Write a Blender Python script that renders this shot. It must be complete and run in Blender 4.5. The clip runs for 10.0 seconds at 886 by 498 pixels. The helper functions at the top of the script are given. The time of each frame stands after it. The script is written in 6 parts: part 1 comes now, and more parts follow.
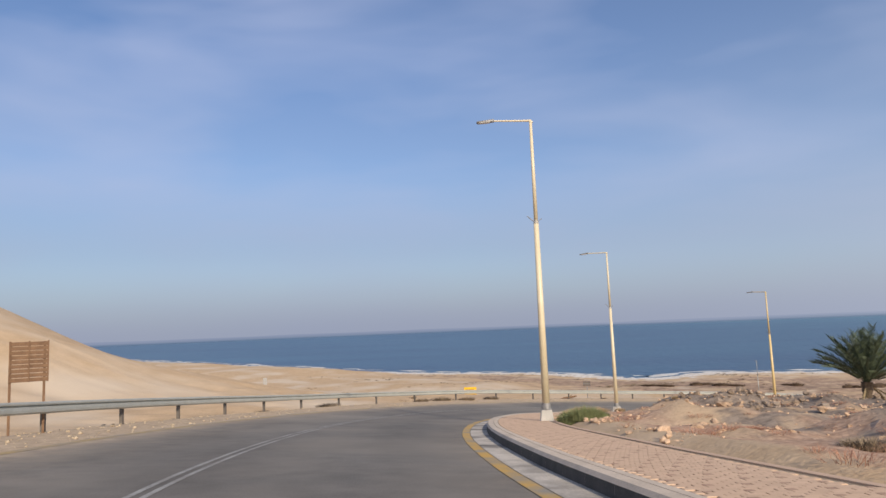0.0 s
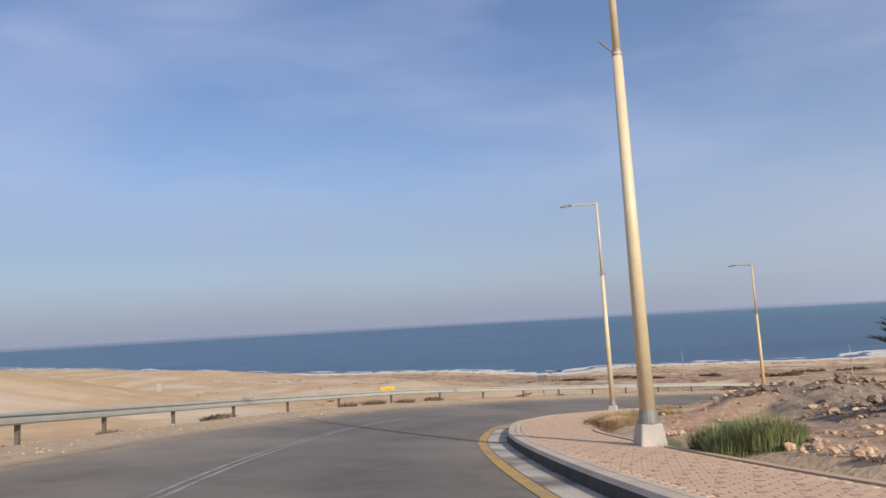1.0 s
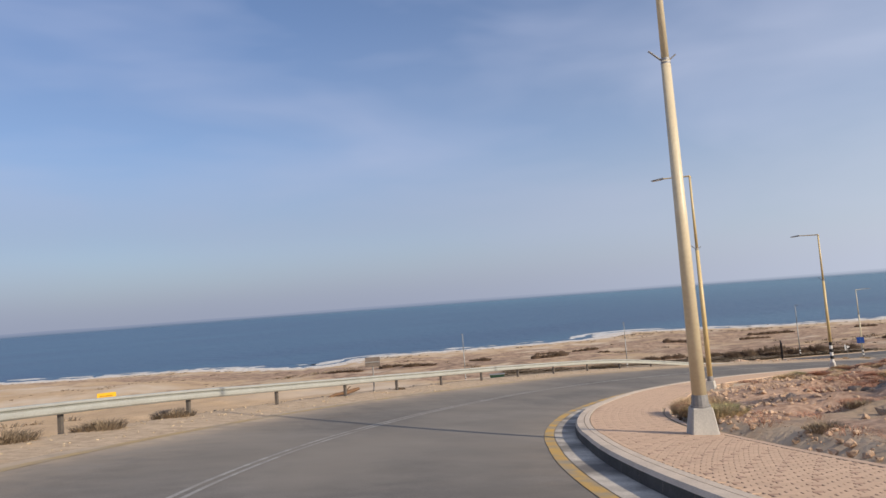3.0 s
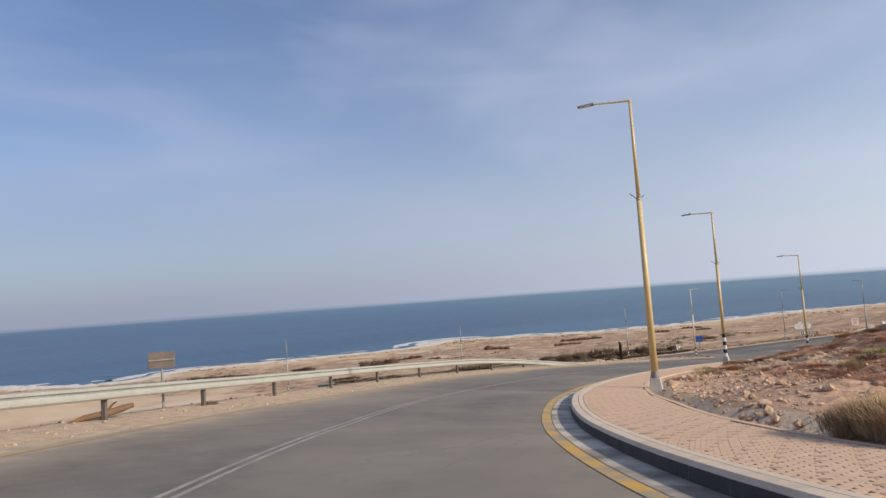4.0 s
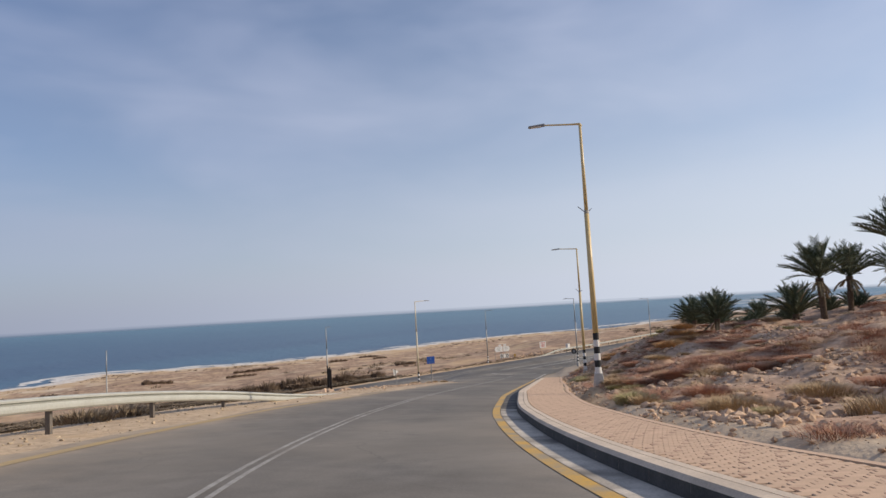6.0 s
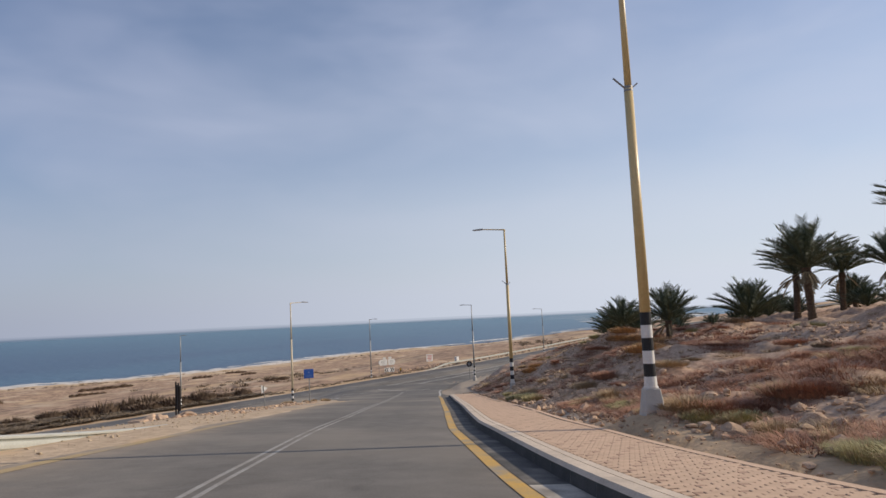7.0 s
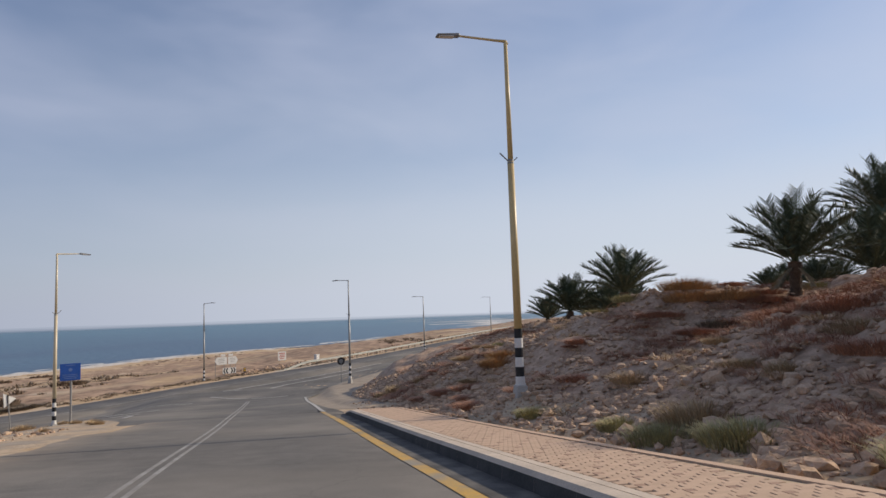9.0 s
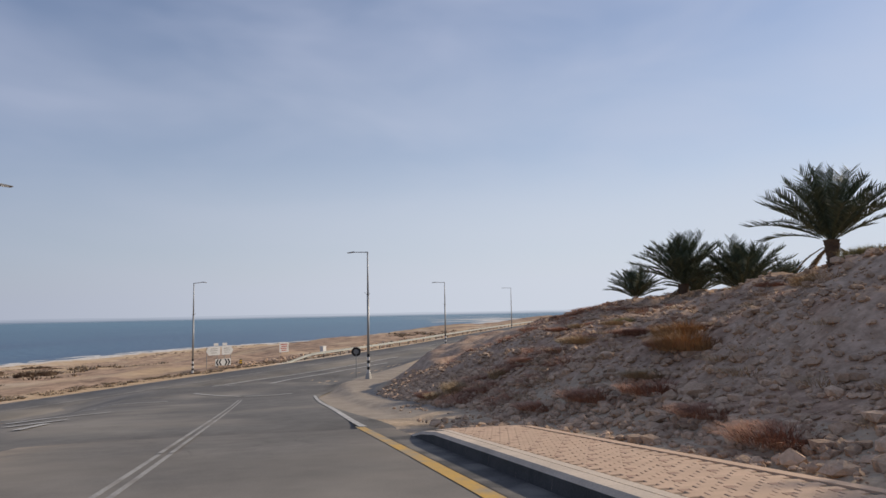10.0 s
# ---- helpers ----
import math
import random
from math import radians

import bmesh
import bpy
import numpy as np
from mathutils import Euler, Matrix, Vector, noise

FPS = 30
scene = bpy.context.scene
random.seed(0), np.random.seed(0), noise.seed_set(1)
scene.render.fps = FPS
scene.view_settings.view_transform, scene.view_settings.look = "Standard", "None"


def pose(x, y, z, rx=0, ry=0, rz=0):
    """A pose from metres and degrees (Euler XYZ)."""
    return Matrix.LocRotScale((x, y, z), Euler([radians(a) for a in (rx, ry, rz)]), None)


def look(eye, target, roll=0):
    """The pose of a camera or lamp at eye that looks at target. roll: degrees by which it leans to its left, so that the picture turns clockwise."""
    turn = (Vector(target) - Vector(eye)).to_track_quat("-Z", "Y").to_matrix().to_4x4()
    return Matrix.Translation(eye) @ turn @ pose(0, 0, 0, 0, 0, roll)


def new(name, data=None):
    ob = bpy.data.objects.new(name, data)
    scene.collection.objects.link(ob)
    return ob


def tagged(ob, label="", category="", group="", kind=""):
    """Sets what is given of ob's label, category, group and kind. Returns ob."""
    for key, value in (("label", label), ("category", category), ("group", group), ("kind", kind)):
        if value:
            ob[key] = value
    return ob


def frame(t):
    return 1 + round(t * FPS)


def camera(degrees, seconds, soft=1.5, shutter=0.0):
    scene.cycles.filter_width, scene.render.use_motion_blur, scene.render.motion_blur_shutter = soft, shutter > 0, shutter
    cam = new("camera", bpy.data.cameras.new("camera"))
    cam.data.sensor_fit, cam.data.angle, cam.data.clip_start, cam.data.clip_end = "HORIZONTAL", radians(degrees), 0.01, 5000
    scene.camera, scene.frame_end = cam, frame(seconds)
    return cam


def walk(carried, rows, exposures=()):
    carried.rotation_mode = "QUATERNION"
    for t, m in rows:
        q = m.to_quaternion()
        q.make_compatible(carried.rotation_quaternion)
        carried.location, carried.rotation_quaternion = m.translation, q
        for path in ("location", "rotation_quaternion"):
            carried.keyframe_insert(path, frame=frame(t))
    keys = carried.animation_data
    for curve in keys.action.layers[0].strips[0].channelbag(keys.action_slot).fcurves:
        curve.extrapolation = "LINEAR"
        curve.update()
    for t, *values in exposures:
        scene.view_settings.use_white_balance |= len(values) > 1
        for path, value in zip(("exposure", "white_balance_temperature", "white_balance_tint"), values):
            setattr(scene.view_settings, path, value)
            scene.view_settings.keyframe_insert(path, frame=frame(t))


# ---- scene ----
cam = camera(65.91, 10.0, soft=1.5)

# seconds, eye x y z, then yaw (left of +y), pitch and roll in degrees
PATH = [
    (0.0, 0.000, 0.000, 0.000, 0.945, 6.503, -2.297),
    (0.5, -1.157, 6.418, -0.522, -2.872, 6.444, -2.600),
    (1.0, -1.722, 12.459, -1.050, -6.691, 6.093, -3.241),
    (1.5, -2.023, 18.462, -1.586, -11.390, 5.276, -3.654),
    (2.0, -1.836, 24.602, -2.177, -16.531, 4.478, -3.612),
    (2.2, -1.573, 26.999, -2.419, -18.526, 4.210, -3.941),
    (3.3, 1.443, 39.971, -3.788, -31.590, 4.499, -4.159),
    (3.5, 2.262, 42.092, -4.152, -34.560, 4.582, -4.076),
    (4.0, 5.100, 47.457, -4.813, -42.437, 4.037, -4.136),
    (4.5, 8.469, 52.396, -5.441, -49.315, 4.317, -4.661),
    (5.0, 12.682, 56.996, -5.993, -56.833, 4.520, -4.344),
    (5.5, 17.328, 60.987, -6.555, -63.720, 4.304, -3.459),
    (6.0, 22.251, 64.271, -7.169, -69.320, 4.901, -3.302),
    (6.2, 24.396, 65.357, -7.415, -71.443, 5.036, -3.531),
    (7.3, 37.379, 70.830, -8.653, -82.626, 5.837, -2.236),
    (7.5, 39.624, 71.572, -8.897, -84.558, 5.889, -2.071),
    (8.0, 45.280, 73.037, -9.388, -88.577, 5.624, -2.467),
    (8.5, 51.148, 74.463, -9.927, -90.883, 5.439, -2.657),
    (9.0, 57.242, 75.762, -10.499, -92.174, 5.386, -1.991),
    (9.5, 63.390, 77.092, -11.036, -92.599, 5.329, -1.575),
    (10.0, 70.259, 78.483, -11.795, -91.969, 5.239, -1.094),
]


def rows_of(path):
    rows = []
    for t, x, y, z, yaw, pitch, roll in path:
        a, b = radians(yaw), radians(pitch)
        way = Vector((-math.sin(a) * math.cos(b), math.cos(a) * math.cos(b), math.sin(b)))
        eye = Vector((x, y, z))
        rows.append((t, look(eye, eye + way * 10, roll)))
    return rows


walk(cam, rows_of(PATH), [(0.0, 0.0), (3.0, -0.02), (5.0, -0.08), (7.0, -0.2), (10.0, -0.28)])

# ---- daylight ----
SUN_DIR = Vector((0.37, -0.93, 0.485)).normalized()
SUN_EL, SUN_ROT = math.asin(SUN_DIR.z), math.atan2(SUN_DIR.x, SUN_DIR.y)

# colour of the haze away from the sun and below it
HAZE_FAR, HAZE_SUN = (2.5, 2.83, 3.95), (6.65, 7.12, 8.05)


def make_world():
    world = bpy.data.worlds.new("world")
    scene.world = world
    world.use_nodes = True
    nt = world.node_tree
    nt.nodes.clear()
    out = nt.nodes.new("ShaderNodeOutputWorld")
    bg = nt.nodes.new("ShaderNodeBackground")
    sky = nt.nodes.new("ShaderNodeTexSky")
    sky.sky_type = "NISHITA"
    sky.sun_disc = False
    sky.sun_elevation, sky.sun_rotation = SUN_EL, SUN_ROT
    sky.air_density, sky.dust_density, sky.ozone_density = 1.0, 0.45, 3.8
    # thin cirrus veils
    co = nt.nodes.new("ShaderNodeTexCoord")
    mp = nt.nodes.new("ShaderNodeMapping")
    mp.inputs["Scale"].default_value = (1.1, 1.6, 4.2)
    mp.inputs["Rotation"].default_value = (0.25, 0.1, 0.6)
    n1 = nt.nodes.new("ShaderNodeTexNoise")
    n1.inputs["Scale"].default_value = 2.3
    n1.inputs["Detail"].default_value = 3.5
    n1.inputs["Roughness"].default_value = 0.5
    n1.inputs["Distortion"].default_value = 0.25
    rp = nt.nodes.new("ShaderNodeValToRGB")
    rp.color_ramp.elements[0].position, rp.color_ramp.elements[0].color = 0.36, (0, 0, 0, 1)
    rp.color_ramp.elements[1].position, rp.color_ramp.elements[1].color = 0.86, (1, 1, 1, 1)
    sc = nt.nodes.new("ShaderNodeMath")
    sc.operation = "MULTIPLY"
    sc.inputs[1].default_value = 0.56
    mx = nt.nodes.new("ShaderNodeMix")
    mx.data_type = "RGBA"
    mx.inputs[7].default_value = (4.9, 5.35, 6.9, 1)
    nt.links.new(co.outputs["Generated"], mp.inputs["Vector"])
    nt.links.new(mp.outputs[0], n1.inputs["Vector"])
    nt.links.new(n1.outputs["Fac"], rp.inputs[0])
    nt.links.new(rp.outputs[0], sc.inputs[0])
    nt.links.new(sc.outputs[0], mx.inputs[0])
    nt.links.new(sky.outputs[0], mx.inputs[6])
    # dry haze that thickens towards the horizon and glows on the sun's side
    sep = nt.nodes.new("ShaderNodeSeparateXYZ")
    nt.links.new(co.outputs["Generated"], sep.inputs[0])
    dot = nt.nodes.new("ShaderNodeVectorMath")
    dot.operation = "DOT_PRODUCT"
    dot.inputs[1].default_value = SUN_DIR
    nt.links.new(co.outputs["Generated"], dot.inputs[0])
    tow = nt.nodes.new("ShaderNodeMapRange")
    tow.interpolation_type = "SMOOTHSTEP"
    tow.inputs["From Min"].default_value, tow.inputs["From Max"].default_value = -0.95, 0.75
    nt.links.new(dot.outputs["Value"], tow.inputs["Value"])
    hz = nt.nodes.new("ShaderNodeValToRGB")
    hz.color_ramp.interpolation = "EASE"
    e = hz.color_ramp.elements
    e[0].position, e[0].color = 0.0, (0.92, 0.92, 0.92, 1)
    e[1].position, e[1].color = 0.65, (0.0, 0.0, 0.0, 1)
    for at, v in ((0.1, 0.64), (0.25, 0.29), (0.42, 0.09)):
        mid = e.new(at)
        mid.color = (v, v, v, 1)
    nt.links.new(sep.outputs["Z"], hz.inputs[0])
    more = nt.nodes.new("ShaderNodeMath")
    more.operation = "MULTIPLY_ADD"
    more.use_clamp = True
    more.inputs[1].default_value = 0.2
    nt.links.new(tow.outputs[0], more.inputs[0])
    nt.links.new(hz.outputs[0], more.inputs[2])
    hc = nt.nodes.new("ShaderNodeMix")
    hc.data_type = "RGBA"
    hc.inputs[6].default_value = (*HAZE_FAR, 1)
    hc.inputs[7].default_value = (*HAZE_SUN, 1)
    nt.links.new(tow.outputs[0], hc.inputs[0])
    hm = nt.nodes.new("ShaderNodeMix")
    hm.data_type = "RGBA"
    rich = nt.nodes.new("ShaderNodeHueSaturation")
    rich.inputs["Hue"].default_value, rich.inputs["Saturation"].default_value, rich.inputs["Value"].default_value = 0.507, 1.04, 1.1
    nt.links.new(mx.outputs[2], rich.inputs["Color"])
    nt.links.new(more.outputs[0], hm.inputs[0])
    nt.links.new(rich.outputs[0], hm.inputs[6])
    nt.links.new(hc.outputs[2], hm.inputs[7])
    nt.links.new(hm.outputs[2], bg.inputs["Color"])
    bg.inputs["Strength"].default_value = 0.115
    nt.links.new(bg.outputs[0], out.inputs["Surface"])


make_world()
sun_data = bpy.data.lights.new("sun", "SUN")
sun_data.energy, sun_data.angle, sun_data.color = 4.6, radians(0.8), (1.0, 0.87, 0.70)
sun = new("sun", sun_data)
sun.matrix_world = look(SUN_DIR * 100, (0, 0, 0))


# ---- materials ----
def material(name, base, rough=0.9, second=None, scale=8.0, fine=60.0, bump=0.3, dist=0.02, metal=0.0, spread=0.0, stain=None, stain_scale=0.35, spec=0.3):
    """Two colours mixed at a coarse and a fine grain, with relief. spread: how far each object's own tone varies."""
    m = bpy.data.materials.new(name)
    m.use_nodes = True
    nt = m.node_tree
    bsdf = nt.nodes["Principled BSDF"]
    co = nt.nodes.new("ShaderNodeTexCoord")
    second = second or tuple(0.75 * c for c in base)
    n1, n2 = nt.nodes.new("ShaderNodeTexNoise"), nt.nodes.new("ShaderNodeTexNoise")
    for n, s, d in ((n1, scale, 6), (n2, fine, 4)):
        n.inputs["Scale"].default_value = s
        n.inputs["Detail"].default_value = d
        nt.links.new(co.outputs["Object"], n.inputs["Vector"])
    add = nt.nodes.new("ShaderNodeMath")
    add.operation = "MULTIPLY_ADD"
    add.inputs[1].default_value = 0.5
    half = nt.nodes.new("ShaderNodeMath")
    half.operation = "MULTIPLY"
    half.inputs[1].default_value = 0.5
    nt.links.new(n1.outputs["Fac"], half.inputs[0])
    nt.links.new(n2.outputs["Fac"], add.inputs[0])
    nt.links.new(half.outputs[0], add.inputs[2])
    ramp = nt.nodes.new("ShaderNodeValToRGB")
    ramp.color_ramp.elements[0].position, ramp.color_ramp.elements[0].color = 0.36, (*second, 1)
    ramp.color_ramp.elements[1].position, ramp.color_ramp.elements[1].color = 0.64, (*base, 1)
    nt.links.new(add.outputs[0], ramp.inputs[0])
    colour = ramp.outputs[0]
    if stain:
        n3 = nt.nodes.new("ShaderNodeTexNoise")
        n3.inputs["Scale"].default_value, n3.inputs["Detail"].default_value = stain_scale, 7
        r3 = nt.nodes.new("ShaderNodeValToRGB")
        r3.color_ramp.elements[0].position, r3.color_ramp.elements[1].position = 0.46, 0.66
        mx = nt.nodes.new("ShaderNodeMix")
        mx.data_type = "RGBA"
        mx.inputs[7].default_value = (*stain, 1)
        nt.links.new(co.outputs["Object"], n3.inputs["Vector"])
        nt.links.new(n3.outputs["Fac"], r3.inputs[0])
        nt.links.new(r3.outputs[0], mx.inputs[0])
        nt.links.new(colour, mx.inputs[6])
        colour = mx.outputs[2]
    if spread:
        info = nt.nodes.new("ShaderNodeObjectInfo")
        geo = nt.nodes.new("ShaderNodeNewGeometry")
        ad = nt.nodes.new("ShaderNodeMath")
        ad.operation = "ADD"
        nt.links.new(info.outputs["Random"], ad.inputs[0])
        nt.links.new(geo.outputs["Random Per Island"], ad.inputs[1])
        fr = nt.nodes.new("ShaderNodeMath")
        fr.operation = "FRACT"
        nt.links.new(ad.outputs[0], fr.inputs[0])
        mr = nt.nodes.new("ShaderNodeMapRange")
        mr.inputs["To Min"].default_value, mr.inputs["To Max"].default_value = 1 - spread, 1 + spread
        nt.links.new(fr.outputs[0], mr.inputs["Value"])
        hs = nt.nodes.new("ShaderNodeHueSaturation")
        nt.links.new(mr.outputs[0], hs.inputs["Value"])
        nt.links.new(colour, hs.inputs["Color"])
        colour = hs.outputs[0]
    nt.links.new(colour, bsdf.inputs["Base Color"])
    bsdf.inputs["Roughness"].default_value = rough
    bsdf.inputs["Metallic"].default_value = metal
    bsdf.inputs["Specular IOR Level"].default_value = spec
    if bump:
        bp = nt.nodes.new("ShaderNodeBump")
        bp.inputs["Strength"].default_value, bp.inputs["Distance"].default_value = bump, dist
        nt.links.new(add.outputs[0], bp.inputs["Height"])
        nt.links.new(bp.outputs[0], bsdf.inputs["Normal"])
    return m


ASPHALT = material("asphalt", (0.178, 0.165, 0.148), 0.9, (0.112, 0.104, 0.094), 2.2, 40, 0.4, 0.012, stain=(0.232, 0.207, 0.175), stain_scale=0.13)
SAND = material("desert_sand", (0.60, 0.43, 0.27), 0.95, (0.47, 0.33, 0.20), 0.6, 9, 0.6, 0.08, stain=(0.62, 0.49, 0.35), stain_scale=0.06, spec=0.1)
SHOULDER = material("sandy_shoulder", (0.50, 0.40, 0.28), 0.95, (0.36, 0.28, 0.19), 1.2, 22, 0.5, 0.04, spec=0.1)
CONCRETE = material("concrete", (0.52, 0.49, 0.44), 0.9, (0.38, 0.36, 0.33), 3, 40, 0.3, 0.01, spread=0.08)
KERB = material("kerb_concrete", (0.66, 0.54, 0.42), 0.9, (0.50, 0.41, 0.32), 3, 40, 0.3, 0.008, spread=0.08)
# kerb's road-facing side, with its shade put into a near-black concrete colour
KERB_SHADE = material("shade_dark_kerb_face", (0.095, 0.089, 0.083), 0.9, (0.055, 0.052, 0.049), 3, 40, 0.3, 0.008)
GUTTER = material("gutter_concrete", (0.64, 0.57, 0.48), 0.9, (0.40, 0.35, 0.29), 2.5, 30, 0.3, 0.01, stain=(0.17, 0.15, 0.13), stain_scale=0.8)
TARRED = material("rough_dark_asphalt", (0.115, 0.105, 0.096), 0.92, (0.06, 0.056, 0.052), 4, 50, 0.6, 0.015, stain=(0.20, 0.18, 0.155), stain_scale=1.4)
PAVER = material("paver_brick", (0.60, 0.42, 0.29), 0.9, (0.53, 0.365, 0.25), 3, 50, 0.3, 0.004, spread=0.06)
PAVER_DARK = material("paver_brick_dark", (0.42, 0.275, 0.19), 0.9, (0.36, 0.23, 0.16), 3, 50, 0.3, 0.004, spread=0.1)
JOINT = material("joint_sand", (0.36, 0.28, 0.20), 0.95, None, 4, 40, 0.3, 0.004)
MARKING = material("chalky_white_paint", (0.58, 0.56, 0.52), 0.8, (0.34, 0.32, 0.29), 1.5, 14, 0.1, 0.003)
FADED = material("faded_yellow_paint", (0.48, 0.34, 0.15), 0.8, (0.36, 0.27, 0.16), 3, 30, 0.1, 0.003, stain=(0.34, 0.28, 0.21), stain_scale=0.6)
YELLOW = material("yellow_paint", (0.62, 0.36, 0.06), 0.7, (0.45, 0.30, 0.12), 3, 30, 0.1, 0.003, stain=(0.30, 0.26, 0.2), stain_scale=1.3)
WHITE = material("white_road_paint", (0.42, 0.40, 0.365), 0.75, (0.23, 0.215, 0.195), 3, 26, 0.1, 0.003, stain=(0.24, 0.215, 0.185), stain_scale=0.9)
STEEL = material("galvanised_steel", (0.46, 0.465, 0.42), 0.6, (0.38, 0.38, 0.34), 2, 20, 0.05, 0.003, metal=0.25, spec=0.5)
POST = material("weathered_steel_post", (0.13, 0.12, 0.11), 0.7, (0.20, 0.17, 0.14), 3, 20, 0.1, 0.003, metal=0.4)
GALV = material("grey_galvanised_shaft", (0.40, 0.39, 0.36), 0.5, (0.32, 0.31, 0.29), 2, 18, 0.05, 0.002, metal=0.3, spec=0.5)
PALE = material("pale_cream_paint", (0.68, 0.58, 0.40), 0.42, (0.60, 0.50, 0.33), 2, 18, 0.05, 0.002, spec=0.5)
CREAM = material("cream_yellow_paint", (0.66, 0.50, 0.24), 0.42, (0.58, 0.43, 0.20), 2, 18, 0.05, 0.002, spec=0.5)
GREYPAINT = material("grey_lamp_metal", (0.30, 0.29, 0.28), 0.5, None, 3, 20, 0.05, 0.002, metal=0.3)
BLACKBAND = material("black_band_paint", (0.018, 0.018, 0.02), 0.55, (0.03, 0.03, 0.03), 3, 30, 0.05, 0.002)
WHITEBAND = material("white_band_paint", (0.78, 0.76, 0.72), 0.55, (0.66, 0.63, 0.58), 3, 20, 0.05, 0.002)
ROCK = material("limestone_rock", (0.62, 0.445, 0.31), 0.95, (0.40, 0.27, 0.18), 2.5, 22, 0.8, 0.05, spread=0.22, spec=0.1)
EARTH = material("brown_stony_earth", (0.30, 0.225, 0.165), 0.95, (0.17, 0.125, 0.09), 1.3, 14, 0.9, 0.09, stain=(0.36, 0.29, 0.23), stain_scale=0.3, spec=0.1)


def ground_material():
    """Sand that gives way to brown stony earth, grey spoil and pale salt crust by masks kept on the mesh."""
    m = material("desert_ground", (0.60, 0.43, 0.27), 0.95, (0.47, 0.33, 0.20), 0.6, 9, 0.7, 0.08, stain=(0.62, 0.50, 0.37), stain_scale=0.06, spec=0.1)
    nt = m.node_tree
    bsdf = nt.nodes["Principled BSDF"]
    colour = bsdf.inputs["Base Color"].links[0].from_socket
    co = nt.nodes.new("ShaderNodeTexCoord")
    for mask, light, dark, scale, size in (("stony", (0.57, 0.385, 0.268), (0.31, 0.195, 0.13), 4.5, 0.25), ("grey", (0.60, 0.43, 0.31), (0.36, 0.25, 0.17), 4.0, 0.5), ("spoil", (0.34, 0.27, 0.21), (0.16, 0.125, 0.10), 2.6, 0.7), ("scrub", (0.53, 0.365, 0.25), (0.22, 0.15, 0.105), 0.4, 0.08), ("dust", (0.58, 0.445, 0.31), (0.40, 0.30, 0.205), 3.5, 0.5), ("apron", (0.40, 0.335, 0.265), (0.30, 0.25, 0.20), 1.2, 0.6), ("salt", (0.80, 0.76, 0.70), (0.55, 0.47, 0.38), 0.5, 0.12)):
        at = nt.nodes.new("ShaderNodeAttribute")
        at.attribute_name = mask
        n = nt.nodes.new("ShaderNodeTexNoise")
        n.inputs["Scale"].default_value, n.inputs["Detail"].default_value, n.inputs["Roughness"].default_value = scale, 9, 0.68
        nt.links.new(co.outputs["Object"], n.inputs["Vector"])
        r = nt.nodes.new("ShaderNodeValToRGB")
        r.color_ramp.elements[0].position, r.color_ramp.elements[0].color = 0.38, (*dark, 1)
        r.color_ramp.elements[1].position, r.color_ramp.elements[1].color = 0.62, (*light, 1)
        nt.links.new(n.outputs["Fac"], r.inputs[0])
        n2 = nt.nodes.new("ShaderNodeTexNoise")
        n2.inputs["Scale"].default_value, n2.inputs["Detail"].default_value = size, 8
        nt.links.new(co.outputs["Object"], n2.inputs["Vector"])
        ma = nt.nodes.new("ShaderNodeMath")
        ma.operation = "MULTIPLY_ADD"
        ma.inputs[1].default_value, ma.inputs[2].default_value = 1.6, -0.8
        nt.links.new(n2.outputs["Fac"], ma.inputs[0])
        ad = nt.nodes.new("ShaderNodeMath")
        ad.operation = "ADD"
        nt.links.new(ma.outputs[0], ad.inputs[0])
        nt.links.new(at.outputs["Fac"], ad.inputs[1])
        st = nt.nodes.new("ShaderNodeMapRange")
        st.interpolation_type = "SMOOTHSTEP"
        st.inputs["From Min"].default_value, st.inputs["From Max"].default_value = 0.35, 0.65
        nt.links.new(ad.outputs[0], st.inputs["Value"])
        mx = nt.nodes.new("ShaderNodeMix")
        mx.data_type = "RGBA"
        nt.links.new(st.outputs[0], mx.inputs[0])
        nt.links.new(colour, mx.inputs[6])
        nt.links.new(r.outputs[0], mx.inputs[7])
        colour = mx.outputs[2]
    nt.links.new(colour, bsdf.inputs["Base Color"])
    return m


GROUND = ground_material()


